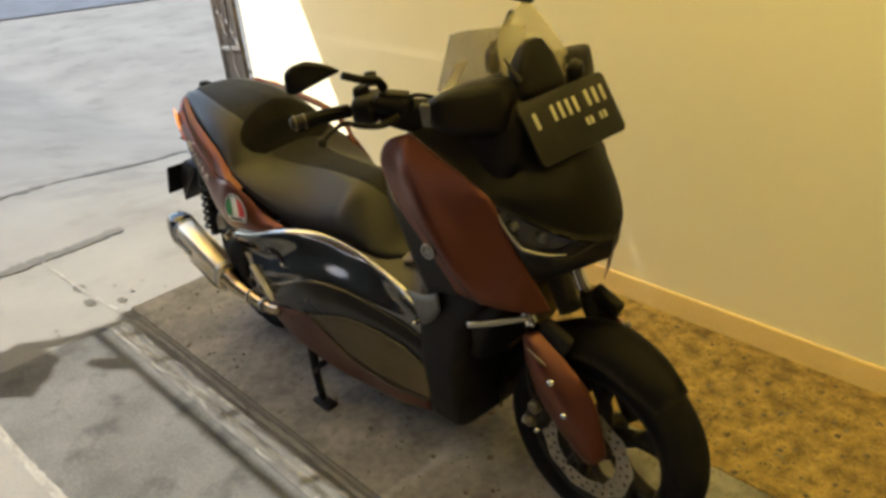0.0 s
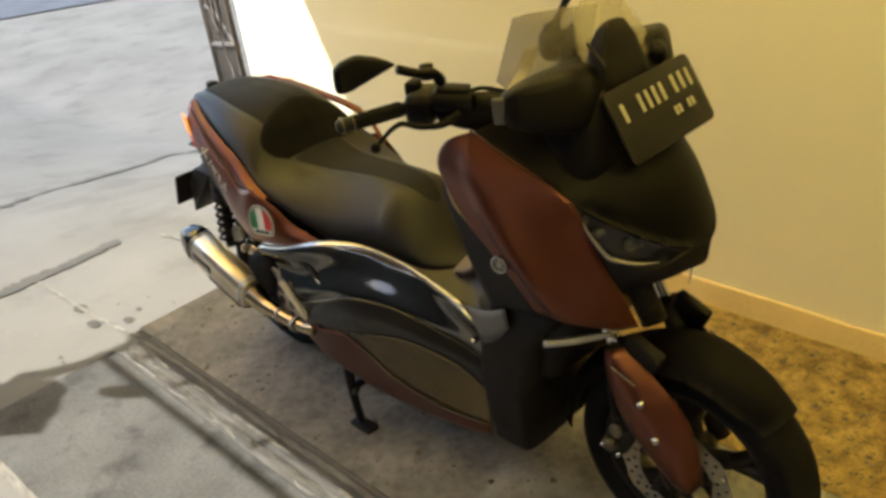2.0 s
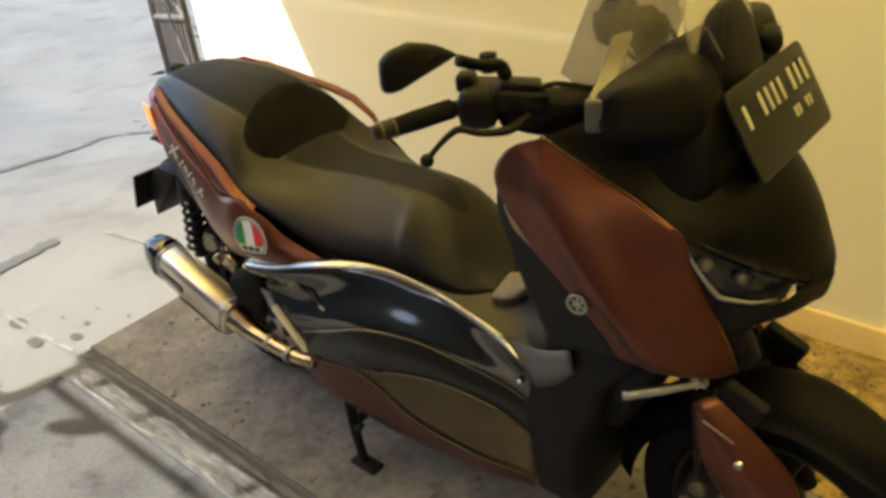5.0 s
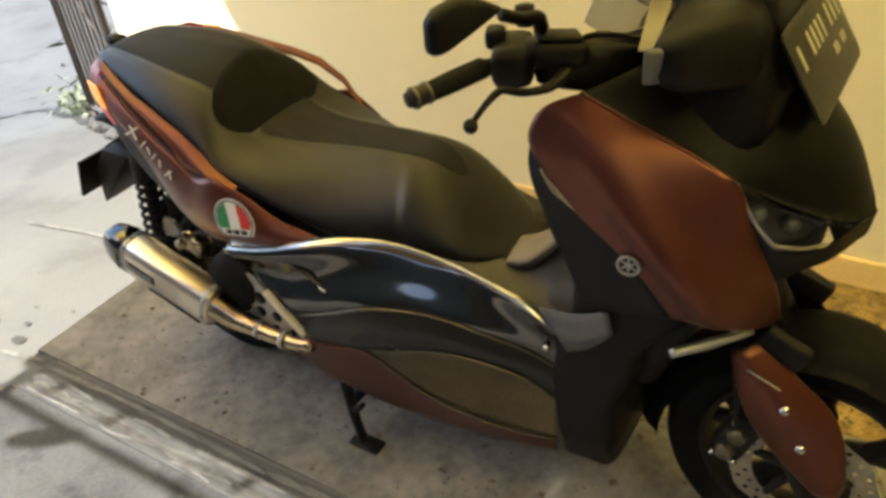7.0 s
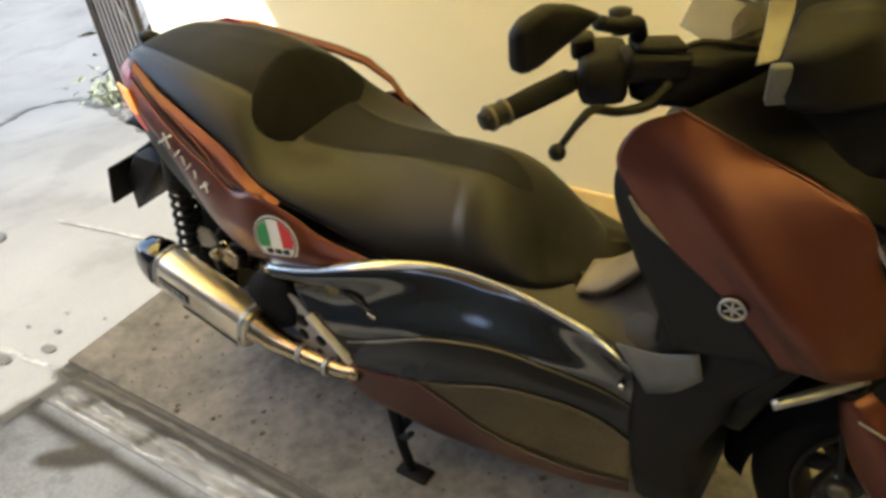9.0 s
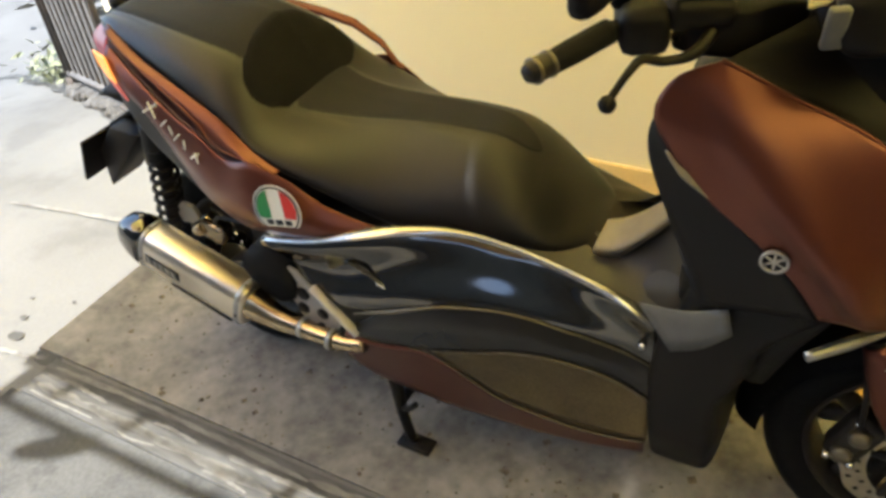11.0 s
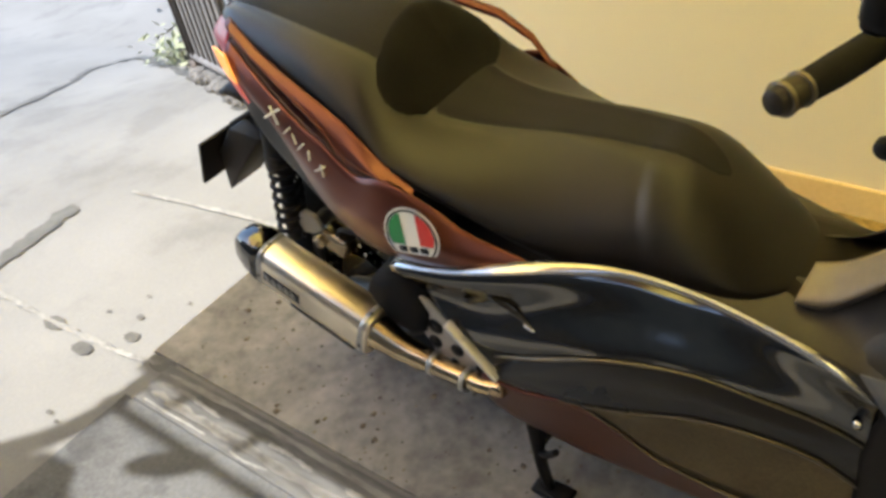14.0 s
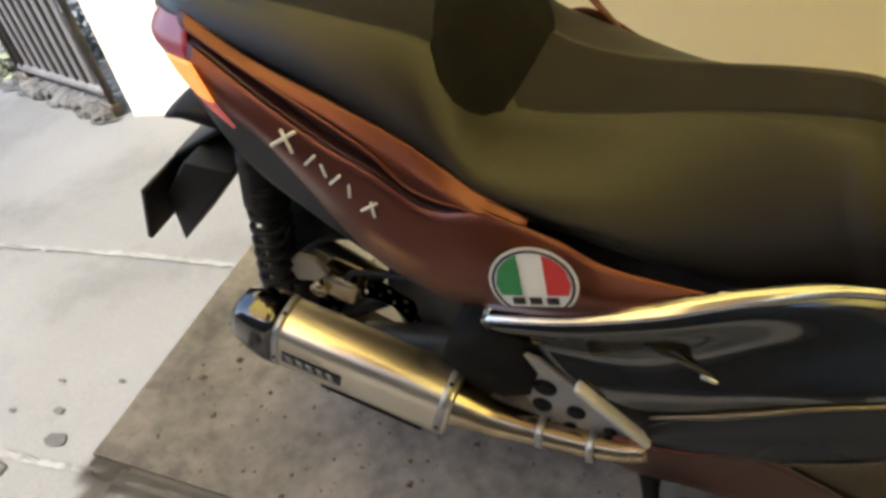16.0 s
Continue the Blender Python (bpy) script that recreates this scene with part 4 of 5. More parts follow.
part("screen_edge", sheet([[(1.232, -0.212, 1.128), (1.222, -0.150, 1.160), (1.215, -0.110, 1.195)], [(1.256, -0.205, 1.135), (1.250, -0.140, 1.168), (1.244, -0.100, 1.203)]], thick=0.004), EDGE, scooter, "pale beige side edge of the windscreen")
for s in (-1, 1):
    part("dash_wing", loft([oval((x, s * y, z), a, b, (1, 0, 0.2), (-0.2, 0, 1), 20, 4) for x, y, z, a, b in ((1.285, 0.250, 1.130, 0.012, 0.022), (1.290, 0.240, 1.130, 0.022, 0.034), (1.305, 0.200, 1.125, 0.042, 0.048), (1.315, 0.150, 1.118, 0.058, 0.058), (1.315, 0.09, 1.110, 0.066, 0.062))]), JET, scooter, "angular black dash side")
    part("wing_clip", moved(box((0.012, 0.024, 0.052), bevel=0.004), pose(1.268, s * 0.250, 1.128, 0, 12, s * 62)), MATGREY, scooter, "pale clip on the dash side")


def plate_frame(u, v, w=0.0):
    """A place on the number plate: u across, v up, w proud of it, in metres from its centre."""
    lean = math.atan2(0.119, 0.07)
    return (1.432 - v * math.cos(lean) + w * math.sin(lean), u + 0.020, 1.074 + v * math.sin(lean) + w * math.cos(lean))


PLATE_M = Matrix.Translation(plate_frame(0, 0)) @ Matrix(((0, -math.cos(math.atan2(0.119, 0.07)), math.sin(math.atan2(0.119, 0.07)), 0), (1, 0, 0, 0), (0, math.sin(math.atan2(0.119, 0.07)), math.cos(math.atan2(0.119, 0.07)), 0), (0, 0, 0, 1)))


def rounded(w, h, r, n=6):
    out = []
    for cx, cy, a0 in ((w / 2 - r, h / 2 - r, 0), (-w / 2 + r, h / 2 - r, 90), (-w / 2 + r, -h / 2 + r, 180), (w / 2 - r, -h / 2 + r, 270)):
        out += [(cx + r * math.cos(radians(a0 + 90 * i / n)), cy + r * math.sin(radians(a0 + 90 * i / n))) for i in range(n + 1)]
    return out


plate = part("number_plate", moved(prism(rounded(0.284, 0.142, 0.016), 0.004, 0.001), PLATE_M @ pose(0, 0, 0, -90, 0, 0)), PLATE, scooter, "black number plate with pale worn characters")
for u, v, w, h in ((-0.108, 0.022, 0.011, 0.036), (-0.052, 0.025, 0.010, 0.036), (-0.028, 0.025, 0.010, 0.036), (-0.004, 0.025, 0.010, 0.036), (0.020, 0.025, 0.010, 0.036), (0.062, 0.027, 0.011, 0.036), (0.088, 0.027, 0.011, 0.036), (0.114, 0.027, 0.010, 0.036), (0.034, -0.020, 0.009, 0.017), (0.048, -0.020, 0.009, 0.017), (0.080, -0.019, 0.009, 0.017), (0.094, -0.019, 0.009, 0.017)):
    part("plate_bar", moved(box((w, h, 0.0016), (u, v, 0.0028), bevel=0.0005), PLATE_M), PLATEINK, plate, smooth=False)

# handlebar, controls and mirrors
for s in (1, -1):
    R = lambda p: (p[0], p[1] * s, p[2])
    part("handlebar", tube([R(p) for p in ((1.02, -0.262, 1.098), (1.10, -0.17, 1.10), (1.17, -0.08, 1.09), (1.20, 0.0, 1.085))], 0.013), JET, scooter)
    grip = part("grip", tube([R(p) for p in ((0.982, -0.362, 1.096), (0.996, -0.330, 1.098), (1.018, -0.265, 1.099))], [0.0145, 0.016, 0.016], 16, 14), RUBBER, scooter, "ribbed black rubber grip")
    part("bar_end", tube([R(p) for p in ((0.968, -0.391, 1.0945), (0.972, -0.382, 1.095), (0.982, -0.360, 1.096))], [0.011, 0.0155, 0.0145], 16), DARKMETAL, grip, "ringed metal bar end")
    for end in ((0.972, -0.383, 1.095), (0.981, -0.363, 1.0958)):
        part("bar_end_ring", tube([R(end), R((end[0] + 0.0016, end[1] + 0.0036, end[2] + 0.0002))], 0.0168, 16), DULLRIM, grip, "dull metal bar end ring")
    part("switch_housing", join(moved(box((0.062, 0.10, 0.062), bevel=0.016), pose(*R((1.046, -0.222, 1.10)), 0, 0, s * 25)), moved(box((0.03, 0.04, 0.03), bevel=0.008), pose(*R((1.02, -0.225, 1.132)), 0, 0, s * 25))), JET, scooter, "black switch housing")
    part("brake_cylinder", moved(join(box((0.088, 0.050, 0.040), bevel=0.012), box((0.066, 0.040, 0.010), (0, 0, 0.024), bevel=0.004)), pose(*R((1.108, -0.205, 1.112)), 0, 8, s * 40)), JET, scooter, "black brake master cylinder")
    part("bar_cover", loft([oval(R(c), a, b, (0.6, 0.8 * s, 0), (0, 0, 1), 16, 2.6) for c, a, b in (((1.10, -0.22, 1.088), 0.02, 0.02), ((1.13, -0.18, 1.085), 0.048, 0.036), ((1.20, -0.12, 1.062), 0.055, 0.036), ((1.26, -0.06, 1.045), 0.055, 0.036), ((1.28, 0, 1.035), 0.055, 0.036))]), JET, scooter)
    part("brake_lever", tube([R(p) for p in ((1.132, -0.215, 1.092), (1.121, -0.255, 1.080), (1.098, -0.292, 1.084), (1.080, -0.320, 1.097), (1.073, -0.340, 1.092), (1.066, -0.358, 1.080), (1.060, -0.372, 1.068))], [0.009, 0.008, 0.006, 0.006, 0.0055, 0.0045, 0.0045], 10), JET, scooter, "curved black brake lever")
    part("lever_ball", moved(lathe([(0.0005, -0.011), (0.0065, -0.009), (0.0105, -0.003), (0.0105, 0.003), (0.0065, 0.009), (0.0005, 0.011)], 16), pose(*R((1.059, -0.376, 1.064)))), JET, scooter)
    stem = ((1.09, -0.215, 1.15), (1.095, -0.235, 1.172), (1.092, -0.275, 1.184), (1.084, -0.315, 1.202)) if s > 0 else ((0.985, -0.232, 1.085), (0.995, -0.230, 1.115), (1.030, -0.225, 1.150), (1.085, -0.215, 1.225))
    part("mirror_stem", tube([R(p) for p in stem], [0.012, 0.010, 0.009, 0.009], 10), JET, scooter)
    root = (1.038, -0.437, 1.212) if s > 0 else (1.05, -0.330, 1.255)
    clamp = (1.075, -0.235, 1.175) if s > 0 else (0.99, -0.232, 1.108)
    part("mirror_bolt", moved(lathe([(0.0005, -0.016), (0.012, -0.016), (0.014, -0.006), (0.014, 0.012), (0.0005, 0.014)], 14), pose(*R(clamp), 90)), JET, scooter)
    shell = [(0.006, -0.024), (0.008, 0.016), (0.024, 0.028), (0.056, 0.034), (0.094, 0.022), (0.128, 0.002), (0.090, -0.010), (0.034, -0.028), (0.014, -0.030)]
    housing = part("mirror_housing", moved(prism(shell, 0.026, 0.008), Matrix.Translation(R(root)) @ Matrix.Rotation(radians(68 * s), 4, "Z")), JET, scooter, "angular black mirror")
    part("mirror_glass", moved(prism([(x * 0.86 + 0.008, z * 0.84) for x, z in shell], 0.002, 0), Matrix.Translation(R(root)) @ Matrix.Rotation(radians(68 * s), 4, "Z") @ Matrix.Translation((0, 0.0135 * s, 0))), MIRROR, housing)


for s in (1, -1):
    part("brake_hose", tube([(1.13, s * -0.19, 1.125), (1.16, s * -0.17, 1.132), (1.22, s * -0.12, 1.108), (1.27, s * -0.07, 1.07)], 0.0045, 8), JET, scooter)
    part("throttle_cable", tube([(1.05, s * -0.20, 1.075), (1.10, s * -0.17, 1.06), (1.17, s * -0.12, 1.065), (1.24, s * -0.06, 1.06)], 0.004, 8), JET, scooter)

# front wheel and fork
STEER = pose(1.53, 0, 0.276, 0, 0, 1)
wheel = part("front_wheel", moved(lathe([(0.188, -0.045), (0.195, -0.050), (0.200, -0.046), (0.192, -0.020), (0.186, 0.0), (0.192, 0.020), (0.200, 0.046), (0.195, 0.050), (0.188, 0.045), (0.180, 0.0)], 64, close=True), STEER), DARKMETAL, scooter, "dark cast front wheel")
part("tyre", moved(lathe([(0.196, -0.046), (0.215, -0.058), (0.240, -0.061), (0.258, -0.052), (0.270, -0.030), (0.2755, 0.0), (0.270, 0.030), (0.258, 0.052), (0.240, 0.061), (0.215, 0.058), (0.196, 0.046), (0.20, 0.0)], 72, close=True), STEER), RUBBER, wheel, "worn black tyre")
for k in range(5):
    a = radians(72 * k + 20)
    c, d = math.cos(a), math.sin(a)
    for e in (-0.20, 0.20):
        c2, d2 = math.cos(a + e), math.sin(a + e)
        part("spoke", moved(tube([(0.03 * c, 0, 0.03 * d), (0.10 * c, 0, 0.10 * d), (0.187 * c2, 0, 0.187 * d2)], [0.024, 0.019, 0.017], 8), STEER), DARKMETAL, wheel)
part("hub", moved(lathe([(0.001, -0.06), (0.03, -0.06), (0.04, -0.03), (0.04, 0.03), (0.03, 0.06), (0.001, 0.06)], 24), STEER), DARKMETAL, wheel)


def disc(radius, inner, holes):
    bm = bmesh.new()
    rr = np.linspace(inner, radius, 6)
    n = holes * 4
    vs = [[bm.verts.new(((r + (0.003 * math.cos(10 * 2 * math.pi * i / n) if j == 5 else 0)) * math.cos(2 * math.pi * i / n), 0, (r + (0.003 * math.cos(10 * 2 * math.pi * i / n) if j == 5 else 0)) * math.sin(2 * math.pi * i / n))) for i in range(n)] for j, r in enumerate(rr)]
    for j in range(5):
        for i in range(n):
            if not (j in (1, 3) and (i + 2 * (j == 3)) % 4 == 0):
                bm.faces.new((vs[j][i], vs[j][(i + 1) % n], vs[j + 1][(i + 1) % n], vs[j + 1][i]))
    bmesh.ops.solidify(bm, geom=bm.faces[:], thickness=0.004)
    return bm


part("brake_disc", moved(disc(0.1335, 0.088, 24), STEER @ pose(0, -0.078, 0)), DISC, wheel, "drilled steel brake disc", smooth=False)
part("disc_carrier", moved(join(*[tube([(0.03 * math.cos(a), -0.07, 0.03 * math.sin(a)), (0.092 * math.cos(a + 0.3), -0.077, 0.092 * math.sin(a + 0.3))], [0.012, 0.007], 8) for a in np.linspace(0, 2 * math.pi, 6)[:-1]]), STEER), DARKMETAL, wheel)
RAKE = Matrix.Rotation(radians(-25), 4, "Y")
for s in (-1, 1):
    part("fork_leg", moved(tube([(0.012, s * 0.098, -0.01), (0.016, s * 0.098, 0.16), (0.016, s * 0.098, 0.335)], [0.024, 0.024, 0.022], 16), STEER @ RAKE), DARKMETAL, scooter)
    part("fork_tube", moved(tube([(0.014, s * 0.100, 0.33), (0.014, s * 0.100, 0.50)], 0.0165, 16), STEER @ RAKE), CHROME, scooter, "bright fork tube")
    guard = part("fork_guard", moved(sheet([[(0.085, s * 0.102, 0.0), (0.108, s * 0.104, 0.08), (0.116, s * 0.106, 0.165), (0.082, s * 0.108, 0.255), (0.042, s * 0.108, 0.335)], [(0.072, s * 0.136, 0.0), (0.075, s * 0.148, 0.09), (0.060, s * 0.152, 0.18), (0.040, s * 0.148, 0.265), (0.020, s * 0.138, 0.340)], [(0.040, s * 0.134, 0.01), (0.010, s * 0.142, 0.10), (-0.012, s * 0.142, 0.185), (-0.012, s * 0.138, 0.265), (0.0, s * 0.130, 0.335)], [(0.034, s * 0.112, 0.01), (0.002, s * 0.112, 0.10), (-0.022, s * 0.112, 0.185), (-0.022, s * 0.112, 0.265), (-0.008, s * 0.112, 0.335)]], nu=18, nv=16), STEER @ RAKE), BURGUNDY, scooter, "burgundy fork guard")
    part("guard_mark", moved(box((0.0035, 0.0015, 0.062), bevel=0), STEER @ RAKE @ pose(0.044, s * 0.1495, 0.288, s * 6, -48, 0)), PLATEINK, guard)
    for z in (0.137, 0.222):
        part("guard_bolt", moved(lathe([(0.0005, -0.006), (0.008, -0.005), (0.009, 0.004)], 12), STEER @ RAKE @ pose(0.058, s * 0.152, z, 0, 0, 0 if s < 0 else 180)), CHROME, guard, "bright guard bolt")
    caliper = part("brake_caliper", moved(join(box((0.062, 0.050, 0.115), bevel=0.014), box((0.040, 0.066, 0.085), (-0.006, 0, 0.0), bevel=0.012), box((0.028, 0.040, 0.03), (0.026, 0, 0.055), bevel=0.008)), STEER @ pose(-0.118, s * 0.094, 0.080, 0, 22, 0)), DARKMETAL, scooter, "dark cast brake caliper")
    for z in (-0.026, 0.026):
        part("piston_cap", moved(lathe([(0.0005, -0.010), (0.012, -0.010), (0.017, -0.006), (0.018, 0.006), (0.0005, 0.008)], 18), STEER @ pose(-0.118, s * 0.094, 0.080, 0, 22, 0) @ pose(-0.006, s * 0.034, z, 0, 0, 0 if s < 0 else 180)), DULLRIM, caliper, "dull bronze piston cap")
    for x, z in ((0.024, 0.058), (-0.022, 0.050), (0.020, -0.045), (-0.020, -0.050)):
        part("caliper_bolt", moved(lathe([(0.0005, -0.007), (0.006, -0.006), (0.007, 0.004)], 8), STEER @ pose(-0.118, s * 0.094, 0.080, 0, 22, 0) @ pose(x, s * 0.028, z, 0, 0, 0 if s < 0 else 180)), CHROME, caliper, "bright caliper bolt")
    part("caliper_hose", moved(tube([(-0.118, s * 0.128, 0.135), (-0.122, s * 0.135, 0.20), (-0.135, s * 0.120, 0.27), (-0.150, s * 0.090, 0.33)], 0.0048, 8), STEER), BLACK, caliper)


def fender():
    rows = []
    for a in np.linspace(46, 182, 30):
        k = radians(a)
        r = 0.303 + 0.022 * max(0, (a - 120) / 60) + 0.012 * math.exp(-((a - 88) / 22) ** 2)
        w = 0.074 + 0.012 * math.exp(-((a - 100) / 30) ** 2) - 0.025 * max(0, (62 - a) / 20)
        rows.append([((r - 0.05 * abs(f) ** 3) * math.cos(k), w * f, (r - 0.05 * abs(f) ** 3) * math.sin(k)) for f in np.linspace(-1, 1, 15)])
    bm = bmesh.new()
    mesh_grid(bm, rows)
    bmesh.ops.solidify(bm, geom=bm.faces[:], thickness=0.004)
    return bm


part("front_mudguard", moved(fender(), STEER), BLACK, scooter, "matt black front mudguard")
for s in (-1, 1):
    part("mudguard_stay", moved(box((0.085, 0.026, 0.05), (-0.065, s * 0.098, 0.315), (0, 25, 0), 0.008), STEER), BLACK, scooter)
part("fairing_lip", tube([(1.315, -0.232, 0.628), (1.36, -0.19, 0.632), (1.42, -0.135, 0.640)], [0.008, 0.010, 0.006], 10), STEEL, scooter, "dull silver lip under the fairing")
# black block added so the gap under the fairing reads as shadowed
part("gap_filler", loft([oval((x, 0, z), a, w, (1, 0, 0), (0, 1, 0), 20, 4) for x, z, a, w in ((1.24, 0.46, 0.03, 0.15), (1.265, 0.56, 0.045, 0.165), (1.30, 0.64, 0.055, 0.165), (1.32, 0.70, 0.05, 0.13))]), BLACK, scooter, "black block added to darken the gap behind the front wheel")
part("steering_stem", tube([(1.43, 0, 0.60), (1.36, 0, 0.75)], 0.03), DARKMETAL, scooter)
part("fork_bridge", moved(box((0.07, 0.24, 0.03), (0.036, 0, 0.46), bevel=0.008), STEER @ RAKE), DARKMETAL, scooter)

# rear wheel, suspension and exhaust
REAR = pose(0.02, 0, 0.28)
rear = part("rear_wheel", moved(lathe([(0.175, -0.052), (0.186, -0.058), (0.190, -0.050), (0.180, 0.0), (0.190, 0.050), (0.186, 0.058), (0.175, 0.052), (0.168, 0.0)], 64, close=True), REAR), DARKMETAL, scooter, "dark cast rear wheel")
part("tyre", moved(lathe([(0.186, -0.054), (0.208, -0.068), (0.235, -0.071), (0.256, -0.062), (0.270, -0.038), (0.276, 0.0), (0.270, 0.038), (0.256, 0.062), (0.235, 0.071), (0.208, 0.068), (0.186, 0.054), (0.19, 0.0)], 72, close=True), REAR), RUBBER, rear, "worn black tyre")
for k in range(5):
    a = radians(72 * k)
    part("spoke", moved(tube([(0.03 * math.cos(a), 0, 0.03 * math.sin(a)), (0.178 * math.cos(a), 0, 0.178 * math.sin(a))], [0.022, 0.014], 8), REAR), DARKMETAL, rear)
part("brake_disc", moved(disc(0.12, 0.07, 20), REAR @ pose(0, -0.085, 0)), DISC, rear, "drilled steel brake disc", smooth=False)
part("brake_caliper", join(box((0.075, 0.05, 0.055), (-0.01, -0.10, 0.40), (0, 20, 0), 0.012), tube([(-0.04, -0.12, 0.405), (-0.04, -0.135, 0.405)], 0.016, 12)), HOTPIPE, scooter, "gold rear brake caliper")
part("caliper_bracket", moved(prism([(-0.045, 0.01), (-0.02, 0.035), (0.015, 0.030), (0.03, 0.0), (0.0, -0.02), (-0.035, -0.025)], 0.012, 0.003), pose(-0.035, -0.135, 0.455, 0, 0, 0)), SATIN, scooter, "pale cast caliper bracket", smooth=False)
part("rear_brake_hose", tube([(0.01, -0.12, 0.43), (0.05, -0.135, 0.47), (0.11, -0.14, 0.48), (0.17, -0.15, 0.50)], 0.0045, 8), BLACK, scooter)
part("swing_arm", tube([(0.02, -0.12, 0.285), (0.18, -0.14, 0.34), (0.36, -0.17, 0.40)], [0.028, 0.032, 0.04], 12), DARKMETAL, scooter)
for s in (-1, 1):
    shock = part("shock_absorber", tube([(-0.115, s * 0.135, 0.40), (-0.06, s * 0.135, 0.66)], 0.017, 12), DARKMETAL, scooter)
    turns = [(-0.112 + 0.050 * k / 96 + 0.030 * math.cos(k * 2 * math.pi / 12) * 0.98, s * 0.135 + 0.030 * math.sin(k * 2 * math.pi / 12), 0.415 + 0.235 * k / 96 - 0.006 * math.cos(k * 2 * math.pi / 12)) for k in range(97)]
    part("spring", tube(turns, 0.0062, 6, 97), BLACK, shock, "black coil spring")
    part("rubber_boot", tube([(-0.078, s * 0.135, 0.60), (-0.055, s * 0.135, 0.70)], 0.034, 14), BLACK, shock)

axis = np.array((0.26, -0.002, -0.084)) / np.linalg.norm((0.26, -0.002, -0.084))
ey = np.array((0.0, -1.0, 0.0))
ez = np.cross(axis, ey)
MUF0 = np.array((0.018, -0.300, 0.512))


def muffler_loop(s, a, b, power=3.2, n=36):
    return oval(MUF0 + axis * s, a, b, ey, ez, n, power)


muffler = part("muffler", loft([muffler_loop(s, a, b) for s, a, b in ((0.0, 0.039, 0.050), (0.004, 0.041, 0.052), (0.270, 0.041, 0.052), (0.274, 0.039, 0.050))]), TITANIUM, scooter, "brushed titanium slip-on muffler")
part("end_cap", loft([muffler_loop(s, a, b) for s, a, b in ((0.004, 0.0425, 0.0535), (-0.012, 0.043, 0.054), (-0.035, 0.039, 0.050), (-0.058, 0.032, 0.041), (-0.066, 0.028, 0.034), (-0.05, 0.022, 0.028))]), GLOSS, muffler, "dark glossy muffler end cap")
for s in (0.010, 0.262):
    part("band", loft([muffler_loop(s + d, 0.042, 0.053) for d in (-0.006, 0.006)]), STEEL, muffler)
for s in (0.010, 0.262):
    for k in range(8):
        a = 2 * math.pi * k / 8 + 0.2
        c = MUF0 + axis * s + 0.0425 * math.cos(a) * ey + 0.0535 * math.sin(a) * ez
        part("rivet", moved(lathe([(0.0005, -0.003), (0.003, -0.002), (0.0035, 0.002), (0.0005, 0.003)], 8), pose(*c)), DARKMETAL, muffler)
part("muffler_label", sheet([[tuple(MUF0 + axis * s + ey * 0.0415 + ez * h) for s in (0.022, 0.115)] for h in (-0.012, 0.002, 0.014)], nu=8, nv=4, thick=0.001), INK, muffler, "dark badge with pale bars")
for k in range(5):
    part("label_bar", sheet([[tuple(MUF0 + axis * (0.030 + 0.016 * k + d + 0.3 * h) + ey * 0.0432 + ez * h) for d in (0.0, 0.009)] for h in (-0.006, 0.008)], nu=3, nv=3, thick=0.001), STEEL, muffler)
part("muffler_strap", tube([tuple(MUF0 + axis * s + ey * 0.026 + ez * 0.057) for s in (0.08, 0.16, 0.24)], 0.005, 8), BLACK, muffler)
part("exhaust_pipe", tube([tuple(MUF0 + axis * 0.262), tuple(MUF0 + axis * 0.285), (0.330, -0.300, 0.408), (0.385, -0.297, 0.398), (0.43, -0.295, 0.392), (0.50, -0.291, 0.388), (0.54, -0.284, 0.392)], [0.038, 0.030, 0.025, 0.021, 0.019, 0.017, 0.016], 18), HOTPIPE, scooter, "heat-tinted steel exhaust pipe")
for s in (0.40, 0.47):
    part("pipe_clamp", moved(lathe([(0.020, -0.005), (0.0225, -0.005), (0.0225, 0.005), (0.020, 0.005)], 18, close=True), pose(s, -0.296, 0.396 - (s - 0.40) * 0.09, 0, 0, 90)), STEEL, scooter)
part("tyre_hugger_strip", tube([(-0.21, -0.085, 0.235), (-0.1, -0.10, 0.14), (0.05, -0.11, 0.10)], 0.006, 8), BLACK, scooter)

# footpeg hanger
HANG = [(0.352, 0.548), (0.402, 0.532), (0.438, 0.496), (0.480, 0.442), (0.540, 0.415), (0.545, 0.388), (0.50, 0.375), (0.455, 0.380), (0.402, 0.382), (0.372, 0.455)]


def hanger():
    bm = prism(HANG, 0.007, 0.0015)
    bm.transform(Matrix.Translation((0, -0.276, 0)))
    return bm


hang = part("peg_hanger", hanger(), CAST, scooter, "drilled silver footpeg hanger", smooth=False)
for x, z, r in ((0.377, 0.518, 0.011), (0.405, 0.478, 0.016), (0.398, 0.438, 0.014), (0.445, 0.437, 0.013), (0.435, 0.402, 0.009), (0.49, 0.41, 0.009)):
    part("hanger_hole", moved(lathe([(0.0005, 0), (r, 0.0), (r, 0.002), (0.0005, 0.002)], 18), pose(x, -0.2815, z)), BLACK, hang)
part("footpeg", moved(box((0.128, 0.018, 0.010), bevel=0.003), pose(0.501, -0.303, 0.484, 0, 45, 0)), PEG, scooter, "folded silver passenger footpeg")
part("heat_shield", loft([oval((x, -0.24, z), 0.05, h, (0, 1, 0), (0.3, 0, 1), 16, 3) for x, z, h in ((0.27, 0.52, 0.03), (0.31, 0.50, 0.07), (0.36, 0.49, 0.07), (0.39, 0.48, 0.03))]), RUBBER, scooter)

